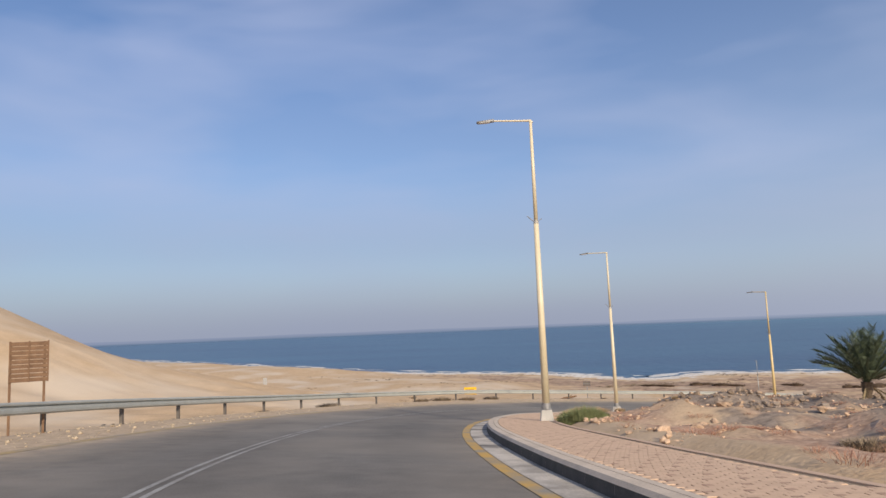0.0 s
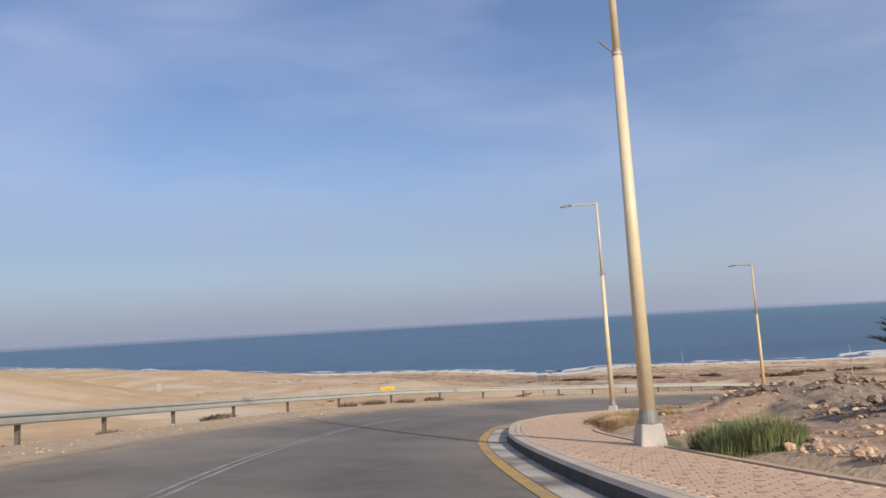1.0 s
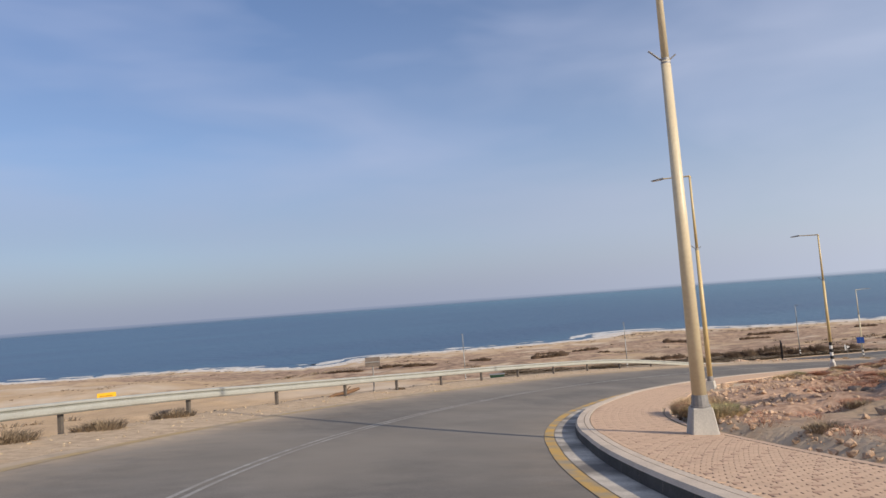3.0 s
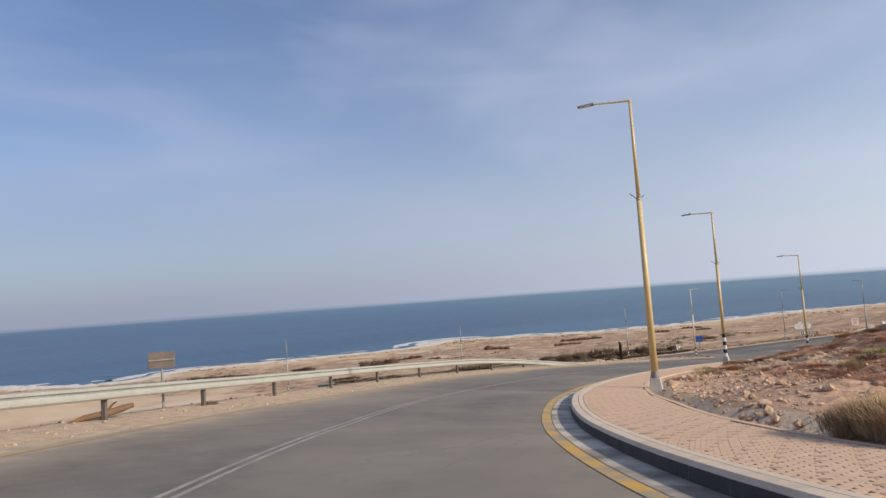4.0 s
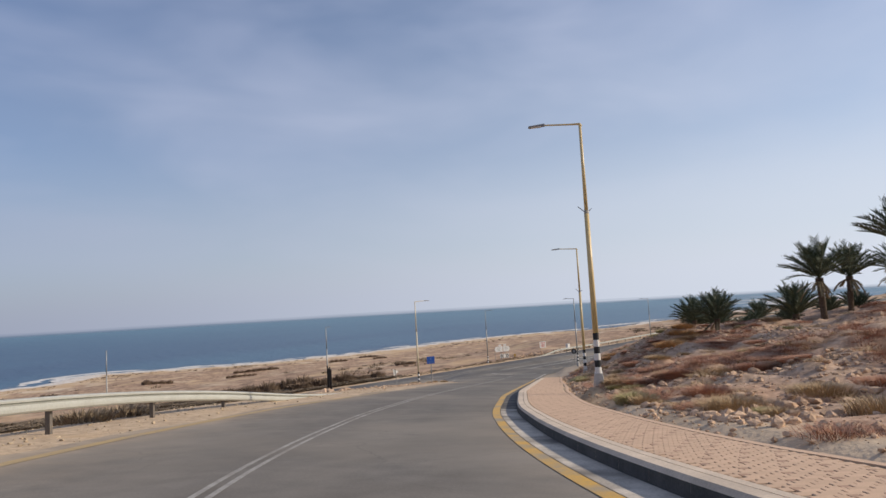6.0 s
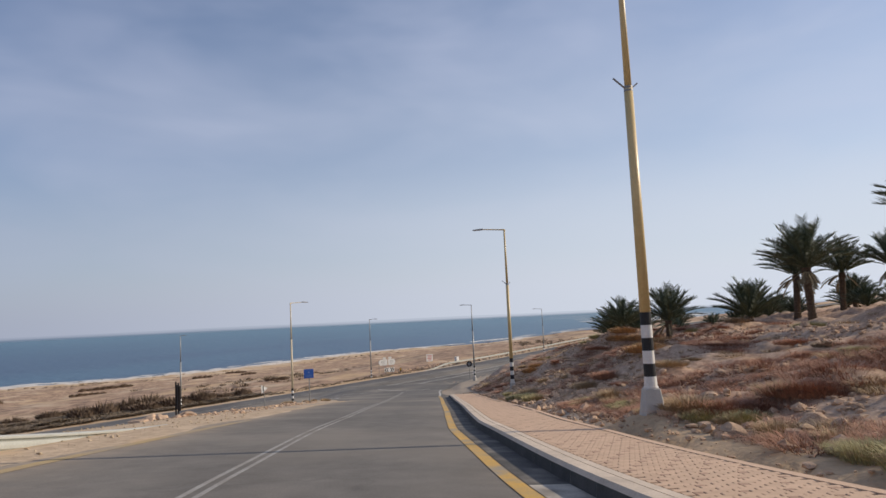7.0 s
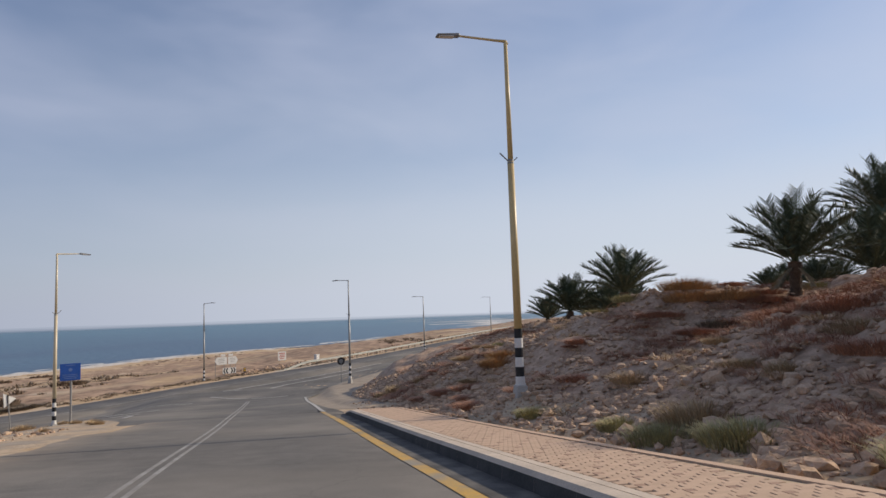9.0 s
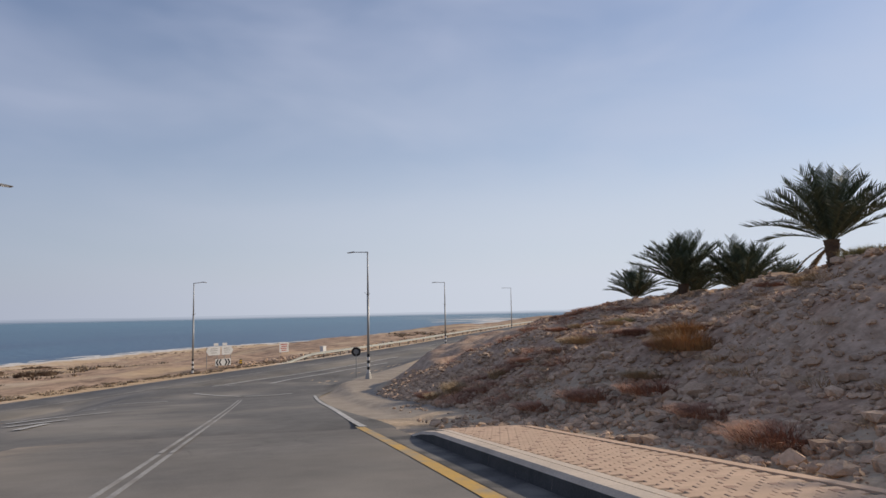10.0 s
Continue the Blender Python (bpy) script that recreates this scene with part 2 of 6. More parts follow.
def crack_asphalt(m):
    """Crazed cracks in places, and polished darker and paler patches."""
    nt = m.node_tree
    bsdf = nt.nodes["Principled BSDF"]
    colour = bsdf.inputs["Base Color"].links[0].from_socket
    co = nt.nodes.new("ShaderNodeTexCoord")
    wob = nt.nodes.new("ShaderNodeTexNoise")
    wob.inputs["Scale"].default_value, wob.inputs["Detail"].default_value = 0.9, 5
    nt.links.new(co.outputs["Object"], wob.inputs["Vector"])
    shift = nt.nodes.new("ShaderNodeVectorMath")
    shift.operation = "MULTIPLY_ADD"
    shift.inputs[1].default_value = (1.5, 1.5, 0)
    nt.links.new(wob.outputs["Color"], shift.inputs[0])
    nt.links.new(co.outputs["Object"], shift.inputs[2])
    vor = nt.nodes.new("ShaderNodeTexVoronoi")
    vor.feature = "DISTANCE_TO_EDGE"
    vor.inputs["Scale"].default_value = 0.28
    nt.links.new(shift.outputs[0], vor.inputs["Vector"])
    near = nt.nodes.new("ShaderNodeMapRange")
    near.inputs["From Min"].default_value, near.inputs["From Max"].default_value = 0.002, 0.008
    near.inputs["To Min"].default_value, near.inputs["To Max"].default_value = 1.0, 0.0
    nt.links.new(vor.outputs["Distance"], near.inputs["Value"])
    where = nt.nodes.new("ShaderNodeTexNoise")
    where.inputs["Scale"].default_value, where.inputs["Detail"].default_value = 0.11, 4
    nt.links.new(co.outputs["Object"], where.inputs["Vector"])
    pick = nt.nodes.new("ShaderNodeMapRange")
    pick.inputs["From Min"].default_value, pick.inputs["From Max"].default_value = 0.46, 0.58
    pick.inputs["To Max"].default_value = 0.28
    nt.links.new(where.outputs["Fac"], pick.inputs["Value"])
    both = nt.nodes.new("ShaderNodeMath")
    both.operation = "MULTIPLY"
    nt.links.new(near.outputs[0], both.inputs[0])
    nt.links.new(pick.outputs[0], both.inputs[1])
    patch = nt.nodes.new("ShaderNodeTexNoise")
    patch.inputs["Scale"].default_value, patch.inputs["Detail"].default_value = 0.33, 3
    nt.links.new(co.outputs["Object"], patch.inputs["Vector"])
    tone = nt.nodes.new("ShaderNodeMapRange")
    tone.inputs["From Min"].default_value, tone.inputs["From Max"].default_value = 0.3, 0.7
    tone.inputs["To Min"].default_value, tone.inputs["To Max"].default_value = 0.8, 1.16
    nt.links.new(patch.outputs["Fac"], tone.inputs["Value"])
    hs = nt.nodes.new("ShaderNodeHueSaturation")
    nt.links.new(tone.outputs[0], hs.inputs["Value"])
    nt.links.new(colour, hs.inputs["Color"])
    mx = nt.nodes.new("ShaderNodeMix")
    mx.data_type = "RGBA"
    mx.inputs[7].default_value = (0.05, 0.047, 0.044, 1)
    nt.links.new(both.outputs[0], mx.inputs[0])
    nt.links.new(hs.outputs[0], mx.inputs[6])
    colour = mx.outputs[2]
    # sand drifted in from the shoulder and a paler polish where wheels run, by masks kept on the mesh
    for mask, tint, gain, size in (("wheel", (0.25, 0.215, 0.175), 0.5, 0.25), ("drift", (0.50, 0.385, 0.265), 1.15, 1.3)):
        at = nt.nodes.new("ShaderNodeAttribute")
        at.attribute_name = mask
        n = nt.nodes.new("ShaderNodeTexNoise")
        n.inputs["Scale"].default_value, n.inputs["Detail"].default_value, n.inputs["Roughness"].default_value = size, 8, 0.65
        nt.links.new(co.outputs["Object"], n.inputs["Vector"])
        wide = nt.nodes.new("ShaderNodeMapRange")
        wide.inputs["From Min"].default_value, wide.inputs["From Max"].default_value = 0.3, 0.7
        wide.inputs["To Min"].default_value, wide.inputs["To Max"].default_value = 0.45 * gain, 1.4 * gain
        nt.links.new(n.outputs["Fac"], wide.inputs["Value"])
        amount = nt.nodes.new("ShaderNodeMath")
        amount.operation = "MULTIPLY"
        amount.use_clamp = True
        nt.links.new(at.outputs["Fac"], amount.inputs[0])
        nt.links.new(wide.outputs[0], amount.inputs[1])
        blend = nt.nodes.new("ShaderNodeMix")
        blend.data_type = "RGBA"
        blend.inputs[7].default_value = (*tint, 1)
        nt.links.new(amount.outputs[0], blend.inputs[0])
        nt.links.new(colour, blend.inputs[6])
        colour = blend.outputs[2]
    nt.links.new(colour, bsdf.inputs["Base Color"])


crack_asphalt(ASPHALT)


def water_material():
    m = bpy.data.materials.new("sea_water")
    m.use_nodes = True
    nt = m.node_tree
    b = nt.nodes["Principled BSDF"]
    co = nt.nodes.new("ShaderNodeTexCoord")
    mp = nt.nodes.new("ShaderNodeMapping")
    mp.inputs["Scale"].default_value = (0.0012, 0.004, 1)
    mp.inputs["Rotation"].default_value = (0, 0, 0.4)
    n = nt.nodes.new("ShaderNodeTexNoise")
    n.inputs["Scale"].default_value, n.inputs["Detail"].default_value = 1.5, 5
    r = nt.nodes.new("ShaderNodeValToRGB")
    r.color_ramp.elements[0].position, r.color_ramp.elements[0].color = 0.35, (0.040, 0.087, 0.157, 1)
    r.color_ramp.elements[1].position, r.color_ramp.elements[1].color = 0.7, (0.058, 0.132, 0.202, 1)
    w = nt.nodes.new("ShaderNodeTexNoise")
    w.inputs["Scale"].default_value, w.inputs["Detail"].default_value = 0.12, 6
    bp = nt.nodes.new("ShaderNodeBump")
    bp.inputs["Strength"].default_value, bp.inputs["Distance"].default_value = 1.0, 2.0
    nt.links.new(co.outputs["Object"], mp.inputs["Vector"])
    nt.links.new(mp.outputs[0], n.inputs["Vector"])
    nt.links.new(co.outputs["Object"], w.inputs["Vector"])
    nt.links.new(n.outputs["Fac"], r.inputs[0])
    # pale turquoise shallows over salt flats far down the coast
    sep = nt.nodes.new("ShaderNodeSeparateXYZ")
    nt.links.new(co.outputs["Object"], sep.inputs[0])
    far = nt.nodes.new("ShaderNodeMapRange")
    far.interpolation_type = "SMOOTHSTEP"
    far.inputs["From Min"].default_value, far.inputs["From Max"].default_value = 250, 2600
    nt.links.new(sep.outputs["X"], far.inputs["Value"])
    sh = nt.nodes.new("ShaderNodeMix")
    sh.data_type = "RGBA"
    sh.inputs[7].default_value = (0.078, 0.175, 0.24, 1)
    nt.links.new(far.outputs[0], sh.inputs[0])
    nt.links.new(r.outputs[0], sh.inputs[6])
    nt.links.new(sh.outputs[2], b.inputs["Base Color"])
    nt.links.new(w.outputs["Fac"], bp.inputs["Height"])
    nt.links.new(bp.outputs[0], b.inputs["Normal"])
    b.inputs["Roughness"].default_value = 0.35
    b.inputs["IOR"].default_value = 1.33
    b.inputs["Specular IOR Level"].default_value = 0.5
    return m


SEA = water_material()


# ---- curves of the plan ----
class Curve:
    """A smooth line through control points (x, y, z), sampled every half metre or so."""

    def __init__(self, points, per=20):
        p = np.array(points, float)
        p = np.vstack([2 * p[0] - p[1], p, 2 * p[-1] - p[-2]])
        u = np.linspace(0, 1, per, endpoint=False)[:, None]
        rows = []
        for a, b, c, d in zip(p[:-3], p[1:-2], p[2:-1], p[3:]):
            rows.append(0.5 * (2 * b + (c - a) * u + (2 * a - 5 * b + 4 * c - d) * u**2 + (3 * b - a - 3 * c + d) * u**3))
        self.p = np.vstack(rows + [p[-2:-1]])
        seg = np.linalg.norm(np.diff(self.p[:, :2], axis=0), axis=1)
        self.s = np.r_[0, np.cumsum(seg)]
        t = np.gradient(self.p[:, :2], axis=0)
        self.t = t / np.linalg.norm(t, axis=1)[:, None]
        self.n = np.c_[-self.t[:, 1], self.t[:, 0]]

    def at(self, s):
        p = [np.interp(s, self.s, self.p[:, k]) for k in range(3)]
        n = np.array([np.interp(s, self.s, self.n[:, k]) for k in range(2)])
        n = n / np.linalg.norm(n, axis=0)
        return p, n

    def near(self, x, y):
        """Station, offset to the left and height of the nearest point, and how far the place lies past an end."""
        x, y = np.asarray(x, float).ravel(), np.asarray(y, float).ravel()
        k = np.empty(len(x), int)
        for i in range(0, len(x), 20000):
            dx = x[i : i + 20000, None] - self.p[None, :, 0]
            dy = y[i : i + 20000, None] - self.p[None, :, 1]
            k[i : i + 20000] = np.argmin(dx * dx + dy * dy, axis=1)
        ox, oy = x - self.p[k, 0], y - self.p[k, 1]
        along = ox * self.t[k, 0] + oy * self.t[k, 1]
        off = ox * self.n[k, 0] + oy * self.n[k, 1]
        s = np.clip(self.s[k] + along, 0, self.s[-1])
        past = np.abs(self.s[k] + along - s)
        far = np.hypot(off, past) * np.where(off < 0, -1, 1)
        return s, far, np.interp(s, self.s, self.p[:, 2]), past


S0 = 30.0  # station of the first camera place on the side road
SIDE = Curve([(3.2, -30.0, 1.3), (-0.38, -10.23, -0.34), (-2.19, -0.4, -1.07), (-3.79, 9.68, -1.84), (-4.29, 19.9, -2.77), (-3.44, 30.24, -3.79), (-1.06, 40.41, -4.85),
              (3.65, 49.79, -5.92), (10.45, 57.66, -6.97), (18.7, 64.06, -7.97), (27.62, 69.05, -8.88), (37.18, 72.78, -9.76), (46.98, 75.25, -10.64), (56.86, 77.3, -11.57),
              (66.65, 79.45, -12.52), (76.26, 81.44, -13.46), (86.03, 83.56, -14.4), (95.8, 85.71, -15.34), (105.56, 87.88, -16.25), (115.32, 90.05, -17.05), (126.0, 92.4, -17.4)])


def main_z(x, y):
    return max(-9.69 - 0.0137 * x - 0.0647 * y, -20.5)


MAIN = Curve([(x, y, main_z(x, y)) for x, y in ((-330, 600), (-230, 455), (-141, 331), (-78, 251), (-30, 212), (22, 184), (62, 162), (91, 138), (107, 121), (124, 107), (140, 97.5), (155, 88.5), (170, 81), (190, 73.5), (213, 66), (240, 56.5), (275, 42), (330, 12), (420, -60), (560, -200))])
RIGHT = Curve([(9.0, -30.0, 1.3), (4.4, -9.6, -0.34), (2.2, 0.4, -1.07), (0.9, 10.0, -1.84), (0.7, 19.9, -2.77), (1.6, 29.0, -3.79), (3.9, 38.4, -4.85), (8.0, 46.8, -5.92), (13.8, 54.0, -6.97),
               (21.1, 60.2, -7.97), (29.4, 64.9, -8.88), (38.4, 68.5, -9.76), (47.8, 71.0, -10.64), (57.7, 73.2, -11.57), (67.6, 75.2, -12.52), (77.3, 77.2, -13.46), (87.0, 79.3, -14.4),
               (97.0, 81.4, -15.34), (107.0, 83.4, -16.25), (116.0, 84.6, -16.8), (125.0, 83.2, -16.9), (138.0, 79.2, -16.7), (160.0, 74.8, -16.8), (192.0, 66.0, -16.7), (213.0, 59.6, -16.5), (240.0, 50.0, -16.5), (275.0, 36.0, -16.0), (330, 6, -15), (420, -66, -12), (560, -206, -5)])
SEA_Z = -38.0
COAST = Curve([(x, y, SEA_Z) for x, y in ((-1600, 2600), (-800, 1500), (-330, 940), (-230, 815), (-55, 605), (60, 530), (118, 448), (168, 474), (230, 448), (300, 420), (362, 440), (402, 378), (465, 328), (545, 298), (658, 258), (755, 180), (915, 118), (1250, 0), (1700, -260), (2500, -900), (3400, -2200))], 14)


def smooth(a, b, v):
    t = np.clip((v - a) / (b - a), 0, 1)
    return t * t * (3 - 2 * t)


def bank(s):
    """Cross fall of the side road: its outer, left side is the higher one."""
    return np.interp(s, [0, 90, 130, 160, 195], [0.045, 0.045, 0.035, 0.02, 0.0])


def lane(s):
    """Width of the near lane, from the double line to the yellow line."""
    return np.interp(s - S0, [0, 30, 42, 52, 60, 67, 74, 82, 92, 100, 106, 112, 122, 138], [4.3, 4.47, 4.98, 4.97, 4.66, 4.4, 4.1, 3.95, 3.82, 3.62, 3.42, 3.4, 3.55, 3.62])


def centre(s):
    """Offset of the double line from the road's axis."""
    return np.interp(s - S0, [30, 48, 58, 66, 72, 85, 92, 100, 108], [-0.04, -0.06, -0.26, -0.24, 0.0, -0.06, -0.18, -0.14, 0.0])


def walk_out(s):
    return -lane(s) - np.interp(s - S0, [0, 30, 40, 50, 60, 70, 84, 100, 110, 121, 138], [2.9, 2.85, 3.1, 3.15, 3.0, 3.25, 2.55, 2.55, 2.7, 2.42, 2.4])


def lumps(x, y, size, seed):
    """Cheap smooth value noise, about -1 to 1."""
    g = np.random.default_rng(seed).uniform(-1, 1, (64, 64))
    u, v = x / size, y / size
    i, j = np.floor(u).astype(int), np.floor(v).astype(int)
    a, b = u - i, v - j
    a, b = a * a * (3 - 2 * a), b * b * (3 - 2 * b)
    g0, g1 = g[i % 64, j % 64], g[(i + 1) % 64, j % 64]
    h0, h1 = g[i % 64, (j + 1) % 64], g[(i + 1) % 64, (j + 1) % 64]
    return (g0 * (1 - a) + g1 * a) * (1 - b) + (h0 * (1 - a) + h1 * a) * b


# sand hills and mounds: x, y, height, radius
HILLS = [(-80, 68, 23.6, 34), (-125, 150, 8, 60), (-95, 340, 3.5, 60), (-20, 330, 2, 50), (-190, 420, 5, 90), (60, 330, 2, 50), (63, 141, 1.5, 14), (39, 101, -1.3, 10), (31.5, 197, -2.0, 9)]


# heaps of grey spoil on the terrace
SPOIL = [(12.5, 33.5, 0.6, 2.2), (16.8, 41.0, 0.9, 3.0), (21.0, 46.5, 1.0, 3.0), (10.0, 26.5, 0.45, 2.0), (17.5, 33.0, 0.12, 3.0)]


def ground_z(x, y):
    x, y = np.asarray(x, float).ravel(), np.asarray(y, float).ravel()
    sa, da, za, pa = SIDE.near(x, y)
    sb, db, zb, pb = MAIN.near(x, y)
    sr, dr, zr, pr = RIGHT.near(x, y)
    sc, dc, zc, pc = COAST.near(x, y)
    ea, eb = np.maximum(np.abs(da) - 6, 0), np.maximum(np.abs(db) - 6, 0)
    land = np.maximum(-dc, 0)
    wa, wb, wc = 1 / (ea + 4) ** 2, 1 / (eb + 4) ** 2, 2.4 / (land + 8) ** 2
    wa = wa * np.where(pa > 0, 1 / (1 + (pa / 6) ** 2), 1)
    wa = 1.6 * wa
    base = (wa * (za - 0.5) + wb * zb + wc * (SEA_Z + 0.6)) / (wa + wb + wc)
    inland = smooth(5, 90, land)
    open_ground = smooth(6, 30, ea) * smooth(6, 30, eb)
    base = base + open_ground * inland * (1.1 * lumps(x, y, 38, 1) + 0.5 * lumps(x, y, 13, 2)) + 0.8 * open_ground * smooth(2, 60, land) * lumps(x, y, 70, 8)
    base = base - 3.5 * smooth(15, 90, db) * smooth(20, 150, land) * smooth(110, 210, x)
    for hx, hy, hh, hr in HILLS:
        base = base + hh * np.exp(-((x - hx) ** 2 + (y - hy) ** 2) / (2 * hr * hr / 2)) * smooth(6, 40, ea)
    rough = 0.16 * lumps(x, y, 3.1, 3) + 0.09 * lumps(x, y, 1.1, 5)
    base = base + rough * smooth(0.5, 4, ea) * smooth(0.5, 4, eb)
    # terrace to the right of the roads
    er = np.maximum(-dr - 2.7, 0)
    level = np.maximum(-8.9 - 6.5 * smooth(105, 200, x), zr - 0.5)
    level = level - 1.75 * smooth(80, 103, x) * (1 - smooth(18, 30, -dr)) + 0.06 * np.minimum(er, 20) * (1 - smooth(75, 105, sr))
    level = level + 0.012 * np.minimum(er, 60) + 0.5 * lumps(x, y, 14, 6) * smooth(8, 20, er)
    rise = 1 - np.exp(-((er / 7.2) ** 1.3))
    humps = (0.45 * lumps(x, y, 5.5, 7) + 0.26 * lumps(x, y, 2.1, 9) + 0.2 * lumps(x, y, 0.95, 10) + 0.12 * lumps(x, y, 0.5, 12)) * smooth(0.3, 4, er)
    level = level - 0.9 * smooth(83, 97, x) * smooth(2.5, 7, er) * (1 - smooth(18, 30, er))
    terrace = zr + (level - zr) * rise + humps
    # the terrace dips behind its crest and falls away further down the road
    terrace = terrace - 0.95 * np.exp(-(((x - 81) / 10) ** 2) - ((y - 61.2) / 5.2) ** 2) - 0.4 * np.exp(-(((x - 71) / 7) ** 2) - ((y - 56) / 5) ** 2) - 0.6 * np.exp(-(((x - 96) / 6) ** 2) - ((y - 54) / 6) ** 2) - 0.4 * np.exp(-(((x - 111) / 5) ** 2) - ((y - 72.5) / 3) ** 2)
    terrace = terrace - (1.15 * smooth(94, 106, x) * smooth(20, 27, -dr) + 0.5 * smooth(84, 94, x) * (1 - smooth(94, 106, x)) * smooth(28, 36, -dr)) * (1 - smooth(120, 150, x))
    terrace = terrace + 0.62 * np.exp(-((x - 22.5) ** 2 + (y - 39.0) ** 2) / 9.0)
    # soil banked up round the lamps' bases
    for lx, ly, hh in ((47.7, 68.0, 0.3), (75.1, 73.2, 0.35)):
        terrace = terrace + hh * np.exp(-((x - lx) ** 2 + (y - ly) ** 2) / 1.3)
    for hx, hy, hh, hr in SPOIL:
        terrace = terrace + hh * np.exp(-((x - hx) ** 2 + (y - hy) ** 2) / (hr * hr)) * (1 + 0.3 * lumps(x, y, 1.3, 17))
    right = (dr < -2.2) & (dc < -40)
    edge = (1 - smooth(0, 4.5, dr)) * smooth(150, 170, sr)
    base = base * (1 - edge) + zr * edge
    z = np.where(right, terrace, base)
    # road beds
    plane_a = za + bank(sa) * np.clip(da, -9, 9)
    in_a = (1 - smooth(6.4, 12.5, da)) * (1 - smooth(0, 8, pa)) * np.where(da > 0, 1, 1 - smooth(0.1, 0.75, -da + walk_out(sa)))
    in_b = (1 - smooth(5.4, 11, np.abs(db)))
    in_b = np.where(right, 1 - smooth(5.0, 7.5, np.abs(db)), in_b)
    z = z * (1 - in_b) + zb * in_b
    z = z * (1 - in_a) + plane_a * in_a
    # the wedge of asphalt where the roads meet
    return np.where(dc > 0, SEA_Z - np.minimum(0.08 * dc, 6), np.maximum(z, SEA_Z + 0.05))


def mesh_of(name, verts, faces, mat, shade=True):
    me = bpy.data.meshes.new(name)
    me.from_pydata([tuple(map(float, v)) for v in verts] if not isinstance(verts, list) else verts, [], faces)
    me.materials.append(mat)
    if shade:
        me.polygons.foreach_set("use_smooth", [True] * len(me.polygons))
    me.update()
    return me


def axis_steps(spans):
    rows = []
    for a, b, step in spans:
        rows.append(np.arange(a, b, step))
    return np.unique(np.concatenate(rows + [[spans[-1][1]]]))


def build_ground():
    xs = axis_steps([(-4700, -700, 250), (-700, -160, 18), (-160, -24, 4), (-24, 34, 0.6), (34, 124, 0.38), (124, 138, 0.6), (138, 180, 1.2), (180, 240, 2.5), (240, 700, 9), (700, 4800, 160)])
    ys = axis_steps([(-4700, -400, 300), (-400, -24, 16), (-24, 56, 0.6), (56, 83, 0.38), (83, 108, 0.6), (108, 126, 1.0), (126, 180, 2.5), (180, 620, 8), (620, 1200, 40), (1200, 4800, 200)])
    X, Y = np.meshgrid(xs, ys)
    Z = ground_z(X, Y).reshape(X.shape)
    sa, da, _, pa = SIDE.near(X, Y)
    inside = ((da < 2.6) & (da > walk_out(sa) + 0.15) & (pa < 0.5)).reshape(X.shape)
    inside_main = (np.abs(MAIN.near(X, Y)[1]) < 4.0).reshape(X.shape)
    Z = Z - np.where(inside, 0.12, np.where(inside_main, 0.1, 0.03))
    nx, ny = len(xs), len(ys)
    verts = np.c_[X.ravel(), Y.ravel(), Z.ravel()]
    i = (np.arange(ny - 1)[:, None] * nx + np.arange(nx - 1)[None, :]).ravel()
    quads = np.c_[i, i + 1, i + 1 + nx, i + nx]
    me = bpy.data.meshes.new("ground")
    me.vertices.add(len(verts))
    me.vertices.foreach_set("co", verts.ravel())
    me.loops.add(quads.size)
    me.loops.foreach_set("vertex_index", quads.ravel())
    me.polygons.add(len(quads))
    me.polygons.foreach_set("loop_start", np.arange(0, quads.size, 4))
    me.polygons.foreach_set("loop_total", np.full(len(quads), 4))
    me.polygons.foreach_set("use_smooth", np.ones(len(quads), bool))
    me.materials.append(GROUND)
    me.update()
    x, y = X.ravel(), Y.ravel()
    sr, dr, _, _ = RIGHT.near(x, y)
    land = -COAST.near(x, y)[1]
    da2, pa2 = SIDE.near(x, y)[1], SIDE.near(x, y)[3]
    dusty = np.maximum(smooth(3.0, 3.8, da2) * (1 - smooth(7, 11, da2)) * (pa2 < 4), (1 - smooth(3, 6, np.abs(dr))) * smooth(135, 150, sr))
    isle = smooth(3.0, 4.0, da2) * smooth(58, 70, x) * (1 - smooth(16, 24, da2)) * smooth(4.5, 6, -MAIN.near(x, y)[1]) * (pa2 < 4)
    dusty = np.maximum(dusty, isle)
    masks = {
        "stony": smooth(-3.0, -4.2, dr) * (0.5 + 0.5 * smooth(72, 98, sr)) * (1 - smooth(60, 90, -dr)),
        "grey": 0.42 * smooth(-3.0, -5.0, dr) * (0.35 + smooth(95, 125, sr)) * (1 - smooth(14, 24, -dr)) + 0.8 * (1 - smooth(2.5, 5, np.abs(dr))) * smooth(140, 160, sr),
        "spoil": 0.5 * smooth(-4, -8, dr) * (1 - smooth(55, 85, sr)) * (1 - smooth(16, 28, -dr)) + sum(1.0 * np.exp(-((x - hx) ** 2 + (y - hy) ** 2) / (1.3 * hr * hr)) for hx, hy, hh, hr in SPOIL),
        "scrub": 0.62 * smooth(0.5, 4, dr) * smooth(10, 60, land) * smooth(95, 190, x + 0.55 * y) * smooth(6, 10, np.abs(MAIN.near(x, y)[1])) * smooth(12, 20, np.abs(SIDE.near(x, y)[1])),
        "apron": 1.1 * (1 - smooth(2.0, 3.0, np.abs(dr + 0.5))) * smooth(169, 173, sr) * (1 - smooth(208, 225, sr)) + 0.42 * isle,
        "dust": 0.75 * dusty,
        "salt": 0.9 * (1 - smooth(4, 34, land)),
    }
    for key, values in masks.items():
        me.attributes.new(key, "FLOAT", "POINT").data.foreach_set("value", values.astype(np.float32))
    me.update()
    me.validate()
